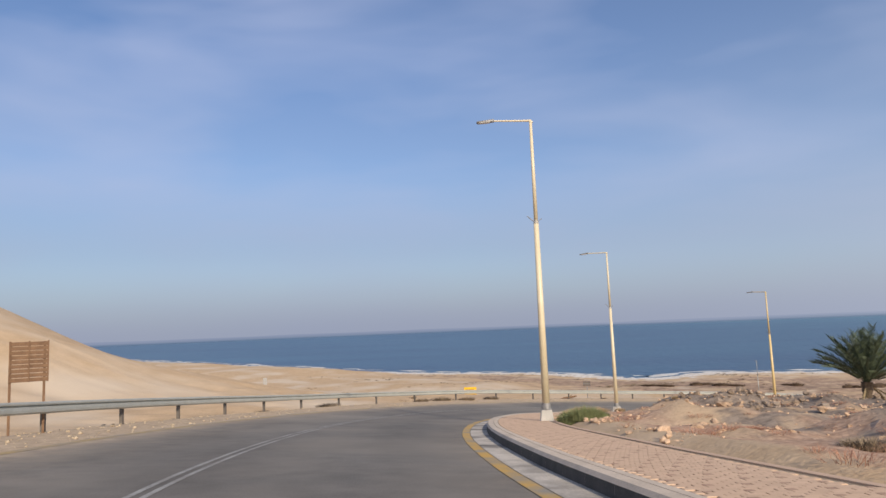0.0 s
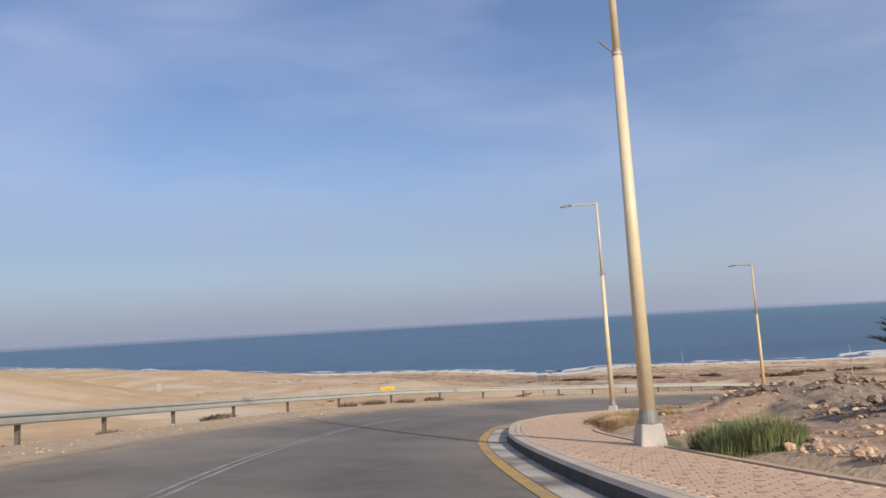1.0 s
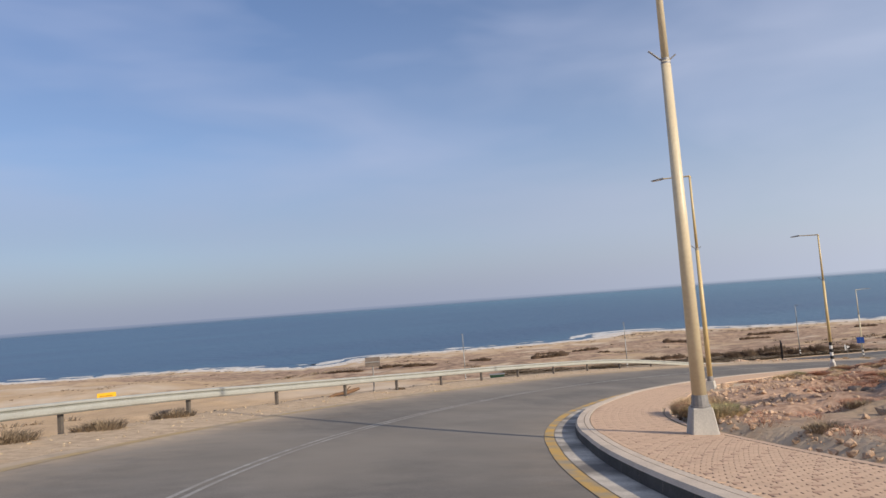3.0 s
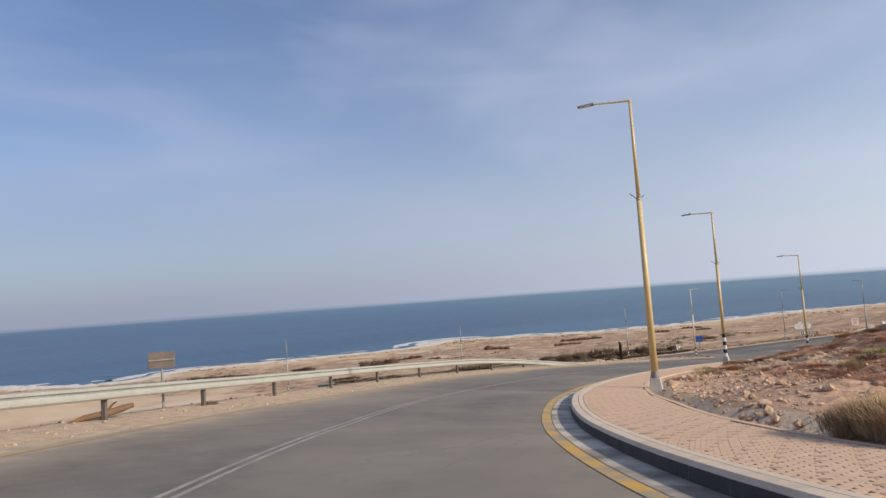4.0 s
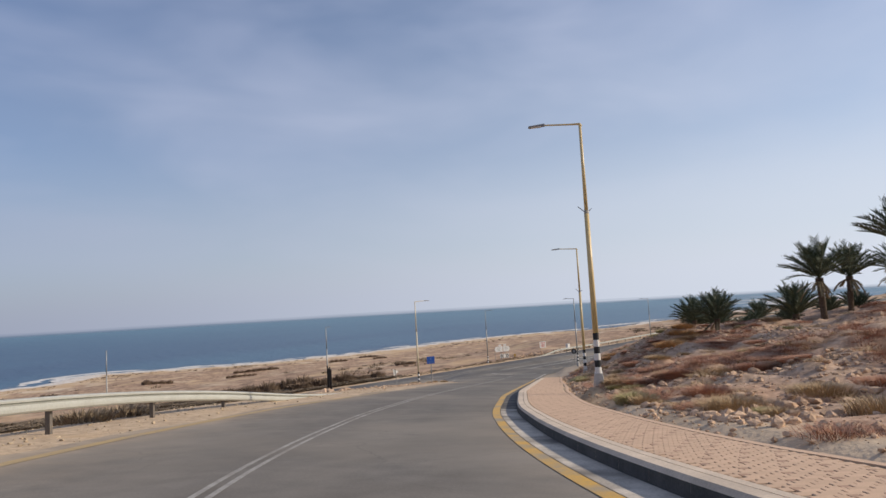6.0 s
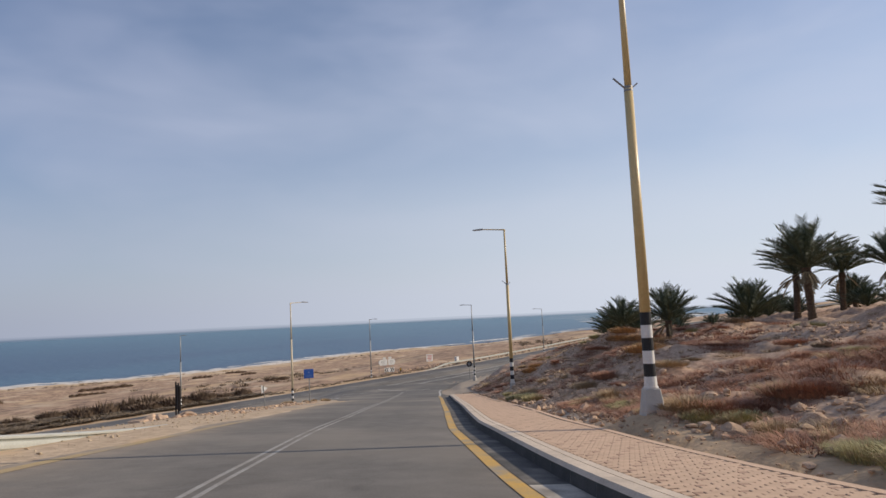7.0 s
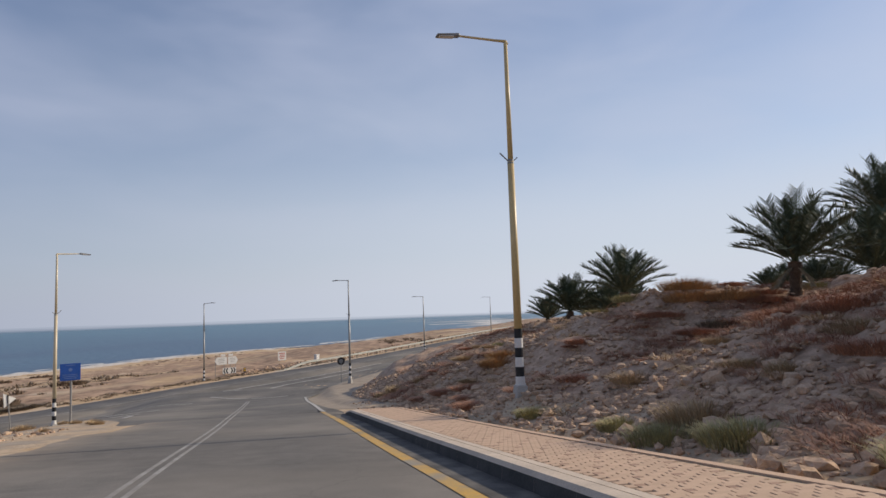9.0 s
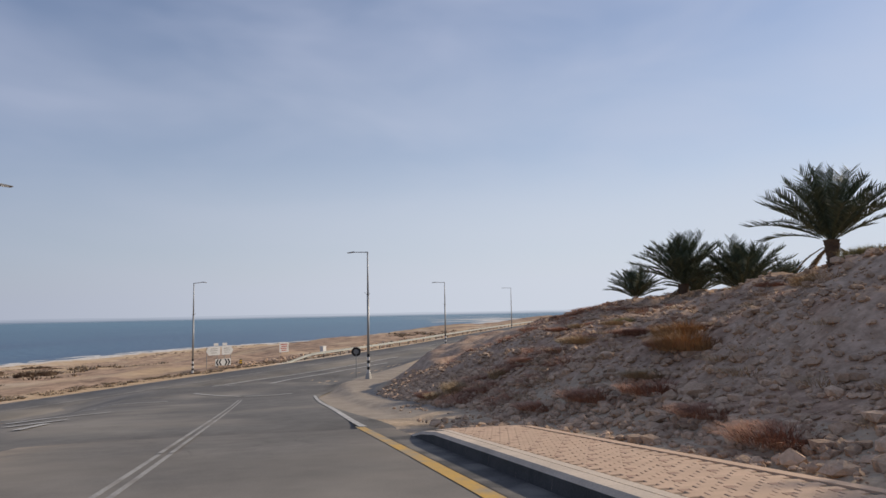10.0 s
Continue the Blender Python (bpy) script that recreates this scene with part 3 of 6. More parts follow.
    return tagged(new("ground", me), "sandy desert ground with stony brown slopes", "ground", kind="structure")


build_ground()


def build_sea():
    n, R = 96, 4850
    verts, faces = [(60, 60, SEA_Z)], []
    radii = [300, 700, 1500, 2800, R]
    for r in radii:
        verts += [(60 + r * math.cos(2 * math.pi * k / n), 60 + r * math.sin(2 * math.pi * k / n), SEA_Z) for k in range(n)]
    faces += [(0, 1 + k, 1 + (k + 1) % n) for k in range(n)]
    for j in range(len(radii) - 1):
        a, b = 1 + j * n, 1 + (j + 1) * n
        faces += [(a + k, b + k, b + (k + 1) % n, a + (k + 1) % n) for k in range(n)]
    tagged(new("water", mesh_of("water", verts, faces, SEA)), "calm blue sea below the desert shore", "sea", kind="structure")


build_sea()


def shore_haze(radius, low, high, share, seed):
    """The opposite coast, a plain strip behind the sea, its dry haze painted as glow."""
    m = bpy.data.materials.new("haze_glow")
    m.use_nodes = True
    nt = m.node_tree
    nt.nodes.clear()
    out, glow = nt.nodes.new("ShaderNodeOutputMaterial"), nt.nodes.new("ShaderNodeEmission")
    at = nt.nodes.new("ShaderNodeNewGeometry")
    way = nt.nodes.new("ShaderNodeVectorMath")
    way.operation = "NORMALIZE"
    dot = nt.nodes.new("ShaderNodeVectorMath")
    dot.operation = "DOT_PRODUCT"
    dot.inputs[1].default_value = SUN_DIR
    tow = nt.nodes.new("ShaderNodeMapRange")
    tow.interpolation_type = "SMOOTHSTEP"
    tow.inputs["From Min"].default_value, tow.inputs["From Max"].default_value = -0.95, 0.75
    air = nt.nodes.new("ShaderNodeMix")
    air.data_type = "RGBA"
    # haze put into the emission: sea colour mixed towards sky by share
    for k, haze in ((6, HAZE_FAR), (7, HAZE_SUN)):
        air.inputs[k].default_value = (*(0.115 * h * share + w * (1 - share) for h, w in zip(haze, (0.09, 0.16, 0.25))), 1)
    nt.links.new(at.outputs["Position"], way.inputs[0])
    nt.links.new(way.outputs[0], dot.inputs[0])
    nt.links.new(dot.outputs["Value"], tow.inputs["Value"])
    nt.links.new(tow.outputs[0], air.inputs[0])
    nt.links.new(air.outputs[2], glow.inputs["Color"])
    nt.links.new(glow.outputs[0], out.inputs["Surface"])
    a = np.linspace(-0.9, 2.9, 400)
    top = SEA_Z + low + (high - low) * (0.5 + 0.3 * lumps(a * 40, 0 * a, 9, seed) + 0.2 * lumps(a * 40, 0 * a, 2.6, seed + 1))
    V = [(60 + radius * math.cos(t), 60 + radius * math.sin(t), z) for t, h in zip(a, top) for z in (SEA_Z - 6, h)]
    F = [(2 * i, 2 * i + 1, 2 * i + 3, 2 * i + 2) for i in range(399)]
    tagged(new("backdrop", mesh_of("backdrop", V, F, m)), "opposite coast as a glowing strip of painted pale haze", "far coast", kind="structure")


# three glowing haze strips, each nearer sky colour, soften the sea's far edge
shore_haze(4852, 5, 10, 0.35, 61)
shore_haze(4856, 11, 19, 0.65, 67)
shore_haze(4860, 20, 30, 0.85, 73)


# ---- roads ----
def strip(name, curve, s0, s1, rows, mat, step=0.6, shade=True, banked=True):
    """A ribbon along a curve. rows: functions or numbers for (offset to the left, height above the road plane)."""
    st = np.arange(s0, s1 + 1e-6, step)
    if st[-1] < s1 - 1e-3:
        st = np.r_[st, s1]
    (x, y, z), n = curve.at(st)
    cols = []
    for off, dz in rows:
        o = off(st) if callable(off) else np.full(len(st), float(off))
        h = dz(st) if callable(dz) else float(dz)
        cols.append(np.c_[x + n[0] * o, y + n[1] * o, z + (bank(st) * o if banked else 0) + h])
    m, k = len(st), len(rows)
    verts = np.stack(cols, 1).reshape(-1, 3).tolist()
    faces = [(i * k + j, i * k + j + 1, (i + 1) * k + j + 1, (i + 1) * k + j) for i in range(m - 1) for j in range(k - 1)]
    return mesh_of(name, verts, faces, mat, shade)


def left_edge_line(s):
    """Mean offset of the asphalt's sandy left edge."""
    return np.interp(s - S0, [0, 40, 66, 84, 94, 104, 130], [4.3, 4.3, 4.1, 4.0, 3.65, 3.35, 3.2])


def left_edge(s):
    return left_edge_line(s) + 0.1 + 0.3 * lumps(s, 0 * s, 4.0, 33) + 0.16 * lumps(s, 0 * s, 1.3, 34) + 7.0 * smooth(186, 196, s)


# offset across the side road, and how dusty and how worn by wheels it is there
ACROSS = ((lambda s: -lane(s) - 0.65, 0.5, 0.0), (lambda s: -lane(s), 0.18, 0.0), (lambda s: -0.76 * lane(s), 0.0, 1.0), (lambda s: -0.52 * lane(s), 0.05, 0.0), (lambda s: -0.28 * lane(s), 0.0, 1.0),
          (lambda s: 0 * s, 0.06, 0.0), (lambda s: 0.25 * left_edge(s), 0.0, 1.0), (lambda s: 0.46 * left_edge(s), 0.12, 0.0), (lambda s: 0.68 * left_edge(s), 0.16, 0.8), (lambda s: 0.84 * left_edge(s), 0.5, 0.0),
          (lambda s: 0.93 * left_edge(s), 0.75, 0.0), (left_edge, 0.95, 0.0), (lambda s: left_edge(s) + 0.3, 1.0, 0.0))
me = strip("road", SIDE, 5, float(SIDE.near([85.0], [83.3])[0][0]), [(f, -0.05 if k == len(ACROSS) - 1 else 0.0) for k, (f, _, _) in enumerate(ACROSS)], ASPHALT)
turns = len(me.vertices) // len(ACROSS)
for key, col in (("drift", 1), ("wheel", 2)):
    along = np.interp(np.arange(turns) * 0.6 + 5 - S0, [0, 66, 100, 125], [1.0, 1.0, 0.55, 0.4])
    me.attributes.new(key, "FLOAT", "POINT").data.foreach_set("value", np.outer(along, [row[col] for row in ACROSS]).ravel().astype(np.float32))
road = new("road", me)
tagged(road, "worn grey asphalt side road curving downhill", "road", kind="structure")
main = new("road", strip("road", MAIN, 30, MAIN.s[-1] - 2, [(-4.65, -0.06), (-4.6, 0.012), (0, 0.03), (4.6, 0.012), (4.65, -0.06)], ASPHALT, 2.0, True, False))
tagged(main, "grey asphalt main road along the coast", "road", kind="structure")


def junction():
    """The asphalt apron where the side road spreads into the main road."""
    left = Curve([(x, y, 0) for x, y in ((82, 86.7), (87.0, 88.7), (90.3, 91.0), (94.2, 94.4), (98.4, 97.6), (100.8, 101.5), (101.5, 108), (98, 117), (88, 130))])
    right = Curve([(x, y, 0) for x, y in ((86.6, 78.9), (97, 81.6), (107, 83.7), (116, 85.0), (125, 83.7), (138, 79.8), (160, 75.2), (185, 68.6), (205, 62.8))])
    nu, nv = 90, 40
    lp, _ = left.at(np.linspace(0, left.s[-1], nu))
    rp, _ = right.at(np.linspace(0, right.s[-1], nu))
    v = np.linspace(0, 1, nv)[None, :]
    X = lp[0][:, None] * (1 - v) + rp[0][:, None] * v
    Y = lp[1][:, None] * (1 - v) + rp[1][:, None] * v
    Z = ground_z(X, Y).reshape(X.shape) + 0.012
    Z[0, :] -= 0.12
    Z[1, :] -= 0.03
    Z[:, 0] -= 0.07
    Z[:, -1] -= 0.07
    Z[:, 1] -= 0.02
    Z[:, -2] -= 0.02
    verts = np.c_[X.ravel(), Y.ravel(), Z.ravel()].tolist()
    faces = [(i * nv + j, i * nv + j + 1, (i + 1) * nv + j + 1, (i + 1) * nv + j) for i in range(nu - 1) for j in range(nv - 1)]
    tagged(new("road", mesh_of("road", verts, faces, ASPHALT)), "asphalt apron where the two roads meet", "road", kind="structure")


junction()


def line(name, curve, s0, s1, off, width, mat, label, lift=0.006, banked=True, step=0.6):
    f = off if callable(off) else (lambda s: np.full(len(s), float(off)))
    ob = new(name, strip(name, curve, s0, s1, [(lambda s: f(s) - width / 2, lift), (lambda s: f(s) + width / 2, lift)], mat, step, True, banked))
    return tagged(ob, label, "road marking", kind="structure")


for o in (-0.12, 0.12):
    line("centre_line", MAIN, 250, MAIN.s[-1] - 60, o, 0.11, WHITE, "worn white double centre line of the main road", 0.036, False, 2.0)
for o in (-4.2, 4.2):
    line("edge_line", MAIN, 250 if o > 0 else float(MAIN.near([165], [82])[0][0]), MAIN.s[-1] - 60, o, 0.12, WHITE, "worn white edge line of the main road", 0.022, False, 2.0)


def mark(points, width, label, mat=MARKING, lift=0.045):
    """A worn painted strip on the junction's asphalt."""
    c = Curve([(x, y, 0) for x, y in points], 8)
    st = np.linspace(0, c.s[-1], 24)
    (x, y, _), n = c.at(st)
    V = []
    for o in (-width / 2, width / 2):
        z = ground_z(x + n[0] * o, y + n[1] * o) + lift
        V.append(np.c_[x + n[0] * o, y + n[1] * o, z])
    V = np.stack(V, 1).reshape(-1, 3).tolist()
    tagged(new("road_marking", mesh_of("road_marking", V, [(2 * i, 2 * i + 1, 2 * i + 3, 2 * i + 2) for i in range(23)], mat)), label, "road marking", kind="structure")


GUIDE = "worn white guide line round the splitter island"
mark([(107.5, 102.5), (112.5, 102.6), (119.0, 101.2)], 0.3, GUIDE)
mark([(109.5, 100.2), (112.0, 97.4), (113.2, 94.0)], 0.3, GUIDE)
mark([(91.1, 90.7), (95.0, 90.9)], 0.22, GUIDE)
mark([(93.4, 92.0), (97.0, 92.4), (101.5, 92.2)], 0.22, GUIDE)
mark([(89.2, 89.3), (92.4, 90.2)], 0.22, GUIDE)
mark([(95.5, 93.6), (101.0, 95.2), (107.0, 95.4)], 0.22, GUIDE)
mark([(110.0, 104.0), (115.0, 100.6)], 0.26, "worn white hatching stroke on the junction")
mark([(115.9, 90.3), (117.4, 92.2), (119.7, 94.5)], 0.3, "worn white stop line across the mouth of the side road")
mark([(115.8, 90.0), (115.9, 88.6), (117.2, 87.2)], 0.3, "worn white stop line across the mouth of the side road")
mark([(126.0, 100.2), (135.0, 95.2), (140.8, 90.8), (147.0, 87.0), (158.0, 81.5)], 0.32, "worn white lane line through the junction")
mark([(126.3, 94.2), (134.9, 91.4), (139.5, 88.6), (150.0, 82.4)], 0.32, "worn white arrow strokes on the junction")
SLOT = material("dark_drain_slot", (0.07, 0.064, 0.058), 0.9, (0.04, 0.037, 0.034), 4, 40, 0.2, 0.004)
for dx in (0.0, 0.55):
    mark([(87.5 + dx, 77.9), (88.3 + dx, 79.5), (89.0 + dx, 80.9)], 0.1, "narrow dark drain slot across the concrete apron", SLOT, 0.006)
for o in (-0.088, 0.088):
    s_j = float(SIDE.near([81.5], [82.6])[0][0])
    line("centre_line", SIDE, 5, s_j, lambda s, o=o: centre(s) + o, 0.075, WHITE, "faded white double centre line on asphalt", 0.005)
    line("centre_line", SIDE, s_j, 200, lambda s, o=o: centre(s) + o, 0.08, WHITE, "faded white double centre line ending at the junction", 0.017)
line("edge_line", SIDE, 5, S0 + 143, lambda s: -lane(s), 0.2, YELLOW, "worn yellow edge line beside the kerb", 0.008)
mark([(86.2, 79.83), (88.3, 80.27), (96.0, 81.75), (105.0, 83.6), (114.0, 85.2)], 0.17, "chalky pale edge line running on past the kerb", MARKING, 0.024)
line("edge_line", SIDE, 40, S0 + 112, lambda s: left_edge_line(s) - 0.26, 0.26, FADED, "faded yellow edge line beside the sandy shoulder")

# gutter, kerb and brick pavement
K_END = float(SIDE.near([83.6], [79.1])[0][0])
for a, b, mat, words in ((5, S0 + 97, GUTTER, "pale concrete gutter strip along the kerb"), (S0 + 97, K_END, TARRED, "rough dark asphalt gutter along the kerb")):
    me = strip("gutter", SIDE, a, b, [(lambda s: -lane(s) - 0.65, 0.006), (lambda s: -lane(s) - 0.12, 0.006)], mat)
    tagged(new("gutter", me), words, "gutter", kind="structure")


def part(name, bm, mat, parent, label=""):
    """One mesh object under a thing or a part."""
    me = bpy.data.meshes.new(name)
    bm.to_mesh(me)
    bm.free()
    me.materials.append(mat)
    ob = new(name, me)
    ob.parent = parent
    return tagged(ob, label)


def part_mesh(name, me, parent, label=""):
    ob = new(name, me)
    ob.parent = parent
    return tagged(ob, label)


def box(bm, cx, cy, cz, sx, sy, sz, bevel=0.0, m=None):
    r = bmesh.ops.create_cube(bm, size=1.0, matrix=(m or Matrix.Identity(4)) @ Matrix.Translation((cx, cy, cz)) @ Matrix.Diagonal((sx, sy, sz, 1)))
    if bevel:
        edges = list({e for v in r["verts"] for e in v.link_edges})
        bmesh.ops.bevel(bm, geom=edges, offset=bevel, segments=1, affect="EDGES")
    return r


def cone(bm, x, y, z0, z1, r0, r1, seg=14, m=None):
    mm = (m or Matrix.Identity(4)) @ Matrix.Translation((x, y, (z0 + z1) / 2))
    bmesh.ops.create_cone(bm, cap_ends=True, segments=seg, radius1=r0, radius2=r1, depth=z1 - z0, matrix=mm)


def tube(bm, points, radii, seg=10):
    """A round bar through points."""
    rings = []
    pts = [Vector(p) for p in points]
    for k, p in enumerate(pts):
        d = (pts[min(k + 1, len(pts) - 1)] - pts[max(k - 1, 0)]).normalized()
        u = d.cross(Vector((0, 0, 1)) if abs(d.z) < 0.9 else Vector((1, 0, 0))).normalized()
        v = d.cross(u)
        r = radii[k] if isinstance(radii, (list, tuple)) else radii
        rings.append([bm.verts.new(p + u * (r * math.cos(a)) + v * (r * math.sin(a))) for a in (2 * math.pi * i / seg for i in range(seg))])
    for a, b in zip(rings, rings[1:]):
        for i in range(seg):
            bm.faces.new((a[i], a[(i + 1) % seg], b[(i + 1) % seg], b[i]))
    bm.faces.new(rings[0][::-1])
    bm.faces.new(rings[-1])


def smooth_all(ob, on=True):
    ob.data.polygons.foreach_set("use_smooth", [on] * len(ob.data.polygons))
    return ob


def gz(x, y):
    return float(ground_z([x], [y])[0]) - 0.03


# kerb: stones a metre long, each with its own joint
def kerb_height(s):
    return 0.19 * (1 - smooth(K_END - 1.6, K_END, s)) + 0.015


kerb = tagged(new("kerb"), "long concrete kerb with a worn upper edge", "kerb", kind="structure")
kerb.location = (0, 0, 0)


def kerb_stone(s0, s1):
    verts, faces = [], []
    for s in (s0, s1):
        (x, y, z), n = SIDE.at(np.array([s]))
        x, y, z, nx, ny = x[0], y[0], z[0], n[0][0], n[1][0]
        o, h, b = -float(lane(s)) - 0.6, float(kerb_height(s)), float(bank(s))
        for d, dz in ((0.03, -0.15), (0.0, h - 0.05), (-0.04, h), (-0.2, h + 0.004), (-0.2, -0.15)):
            verts.append((x + nx * (o + d), y + ny * (o + d), z + b * (o + d) + dz))
    faces = [(i, i + 1, i + 6, i + 5) for i in range(4)] + [(0, 1, 2, 3, 4), (9, 8, 7, 6, 5)]
    return verts, faces


def kerb_run(stations):
    V, F = [], []
    for a, b in stations:
        v, f = kerb_stone(a, b)
        F += [tuple(i + len(V) for i in q) for q in f]
        V += v
    return V, F


stones = [(s + 0.001, min(s + 0.999, K_END)) for s in np.arange(6, K_END, 1.0)]
for a, b in stones:
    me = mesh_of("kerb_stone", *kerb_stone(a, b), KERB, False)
    # only the front face takes the colour that paints its shade
    me.materials.append(KERB_SHADE)
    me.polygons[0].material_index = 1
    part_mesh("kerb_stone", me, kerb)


bed = new("pavement", strip("pavement", SIDE, 6, K_END, [(lambda s: -lane(s) - 0.79, lambda s: kerb_height(s) - 0.012), (lambda s: (walk_out(s) - lane(s) - 0.79) / 2, lambda s: kerb_height(s) - 0.012), (walk_out, lambda s: kerb_height(s) - 0.012), (lambda s: walk_out(s) - 0.03, -0.35)], JOINT))
tagged(bed, "pavement of reddish brick pavers along the kerb", "pavement", kind="structure")


# ---- guard rails ----


def rail_off(s):
    """Distance of the beam from the road's axis: the shoulder is widest in the bend."""
    return np.interp(s - S0, [0, 22, 31, 45, 52, 60, 66, 84, 92, 100, 120], [6.2, 6.7, 7.2, 7.9, 7.7, 6.6, 6.05, 5.95, 5.65, 5.4, 5.3])


def rail_beam(curve, s0, s1, off, banked, sink0=0.0, sink1=0.0, step=1.0, height=0.78):
    """W-shaped beam; its ends may dip into the ground over sink metres."""
    prof = ((0.0, 0.0), (0.045, -0.012), (0.07, -0.04), (0.068, -0.075), (0.0, -0.098), (0.0, -0.112), (0.068, -0.135), (0.078, -0.2), (0.074, -0.265), (0.04, -0.3), (0.0, -0.31))
    st = np.r_[np.arange(s0, s1, step), s1]
    off = off(st) if callable(off) else off
    side = -1
    (x, y, z), n = curve.at(st)
    drop = 0 * st
    if sink0:
        drop = drop + 0.8 * (1 - smooth(0, sink0, st - s0))
    if sink1:
        drop = drop + 0.8 * (1 - smooth(0, sink1, s1 - st))
    gzs = ground_z(x + n[0] * off, y + n[1] * off)
    rows = []
    for u, w in prof:
        o = off + side * u
        rows.append(np.c_[x + n[0] * o, y + n[1] * o, gzs + height + w - drop])
    for u, w in prof[::-1]:
        o = off + side * (u - 0.006)
        rows.append(np.c_[x + n[0] * o, y + n[1] * o, gzs + height + w - drop])
    k, m = len(rows), len(st)
    verts = np.stack(rows, 1).reshape(-1, 3).tolist()
    faces = [(i * k + j, i * k + (j + 1) % k, (i + 1) * k + (j + 1) % k, (i + 1) * k + j) for i in range(m - 1) for j in range(k)]
    return mesh_of("beam", verts, faces, STEEL, False)


def guard_rail(curve, s0, s1, off, sink0, sink1, label, spacing=4.0):
    rail = tagged(new("guard_rail"), label, "guard rail")
    part_mesh("beam", rail_beam(curve, s0, s1, off, True, sink0, sink1), rail)
    bm = bmesh.new()
    box(bm, 0, 0, 0.0, 0.012, 0.10, 1.3)
    box(bm, 0.05, 0.045, 0.0, 0.10, 0.012, 1.3)
    box(bm, 0.05, -0.045, 0.0, 0.10, 0.012, 1.3)
    post = bpy.data.meshes.new("post")
    bm.to_mesh(post)
    bm.free()
    post.materials.append(POST)
    bm = bmesh.new()
    box(bm, 0, 0, 0, 0.14, 0.09, 0.24, 0.012)
    spacer = bpy.data.meshes.new("spacer")
    bm.to_mesh(spacer)
    bm.free()
    spacer.materials.append(STEEL)
    side, away = 1, off
    for s in np.arange(s0 + sink0 * 0.6 + 1.0, s1 - sink1 * 0.3, spacing):
        dip = float(0.8 * (1 - smooth(0, sink1, s1 - s))) if sink1 else 0.0
        off = float(away(s)) if callable(away) else away
        (x, y, z), n = curve.at(np.array([s]))
        nx, ny = n[0][0], n[1][0]
        yaw = math.atan2(ny * side, nx * side)
        px, py = x[0] + nx * (off + side * 0.13), y[0] + ny * (off + side * 0.13)
        g = float(ground_z([x[0] + nx * off], [y[0] + ny * off])[0])
        ob = part_mesh("post", post, rail)
        ob.matrix_world = pose(px, py, g + 0.06 - dip, 0, 0, math.degrees(yaw))
        ob = part_mesh("spacer", spacer, rail)
        ob.matrix_world = pose(x[0] + nx * (off + side * 0.07), y[0] + ny * (off + side * 0.07), g + 0.585 - dip, 0, 0, math.degrees(yaw))
    return rail


s_end = float(SIDE.near([53.3], [83.2])[0][0])
guard_rail(SIDE, 8, s_end, rail_off, 0, 20, "pale steel guard rail on dark posts along the curve")
s_a = float(MAIN.near([153.5], [96.5])[0][0])
guard_rail(MAIN, s_a, s_a + 170, 5.4, 8, 0, "pale steel guard rail beside the main road")


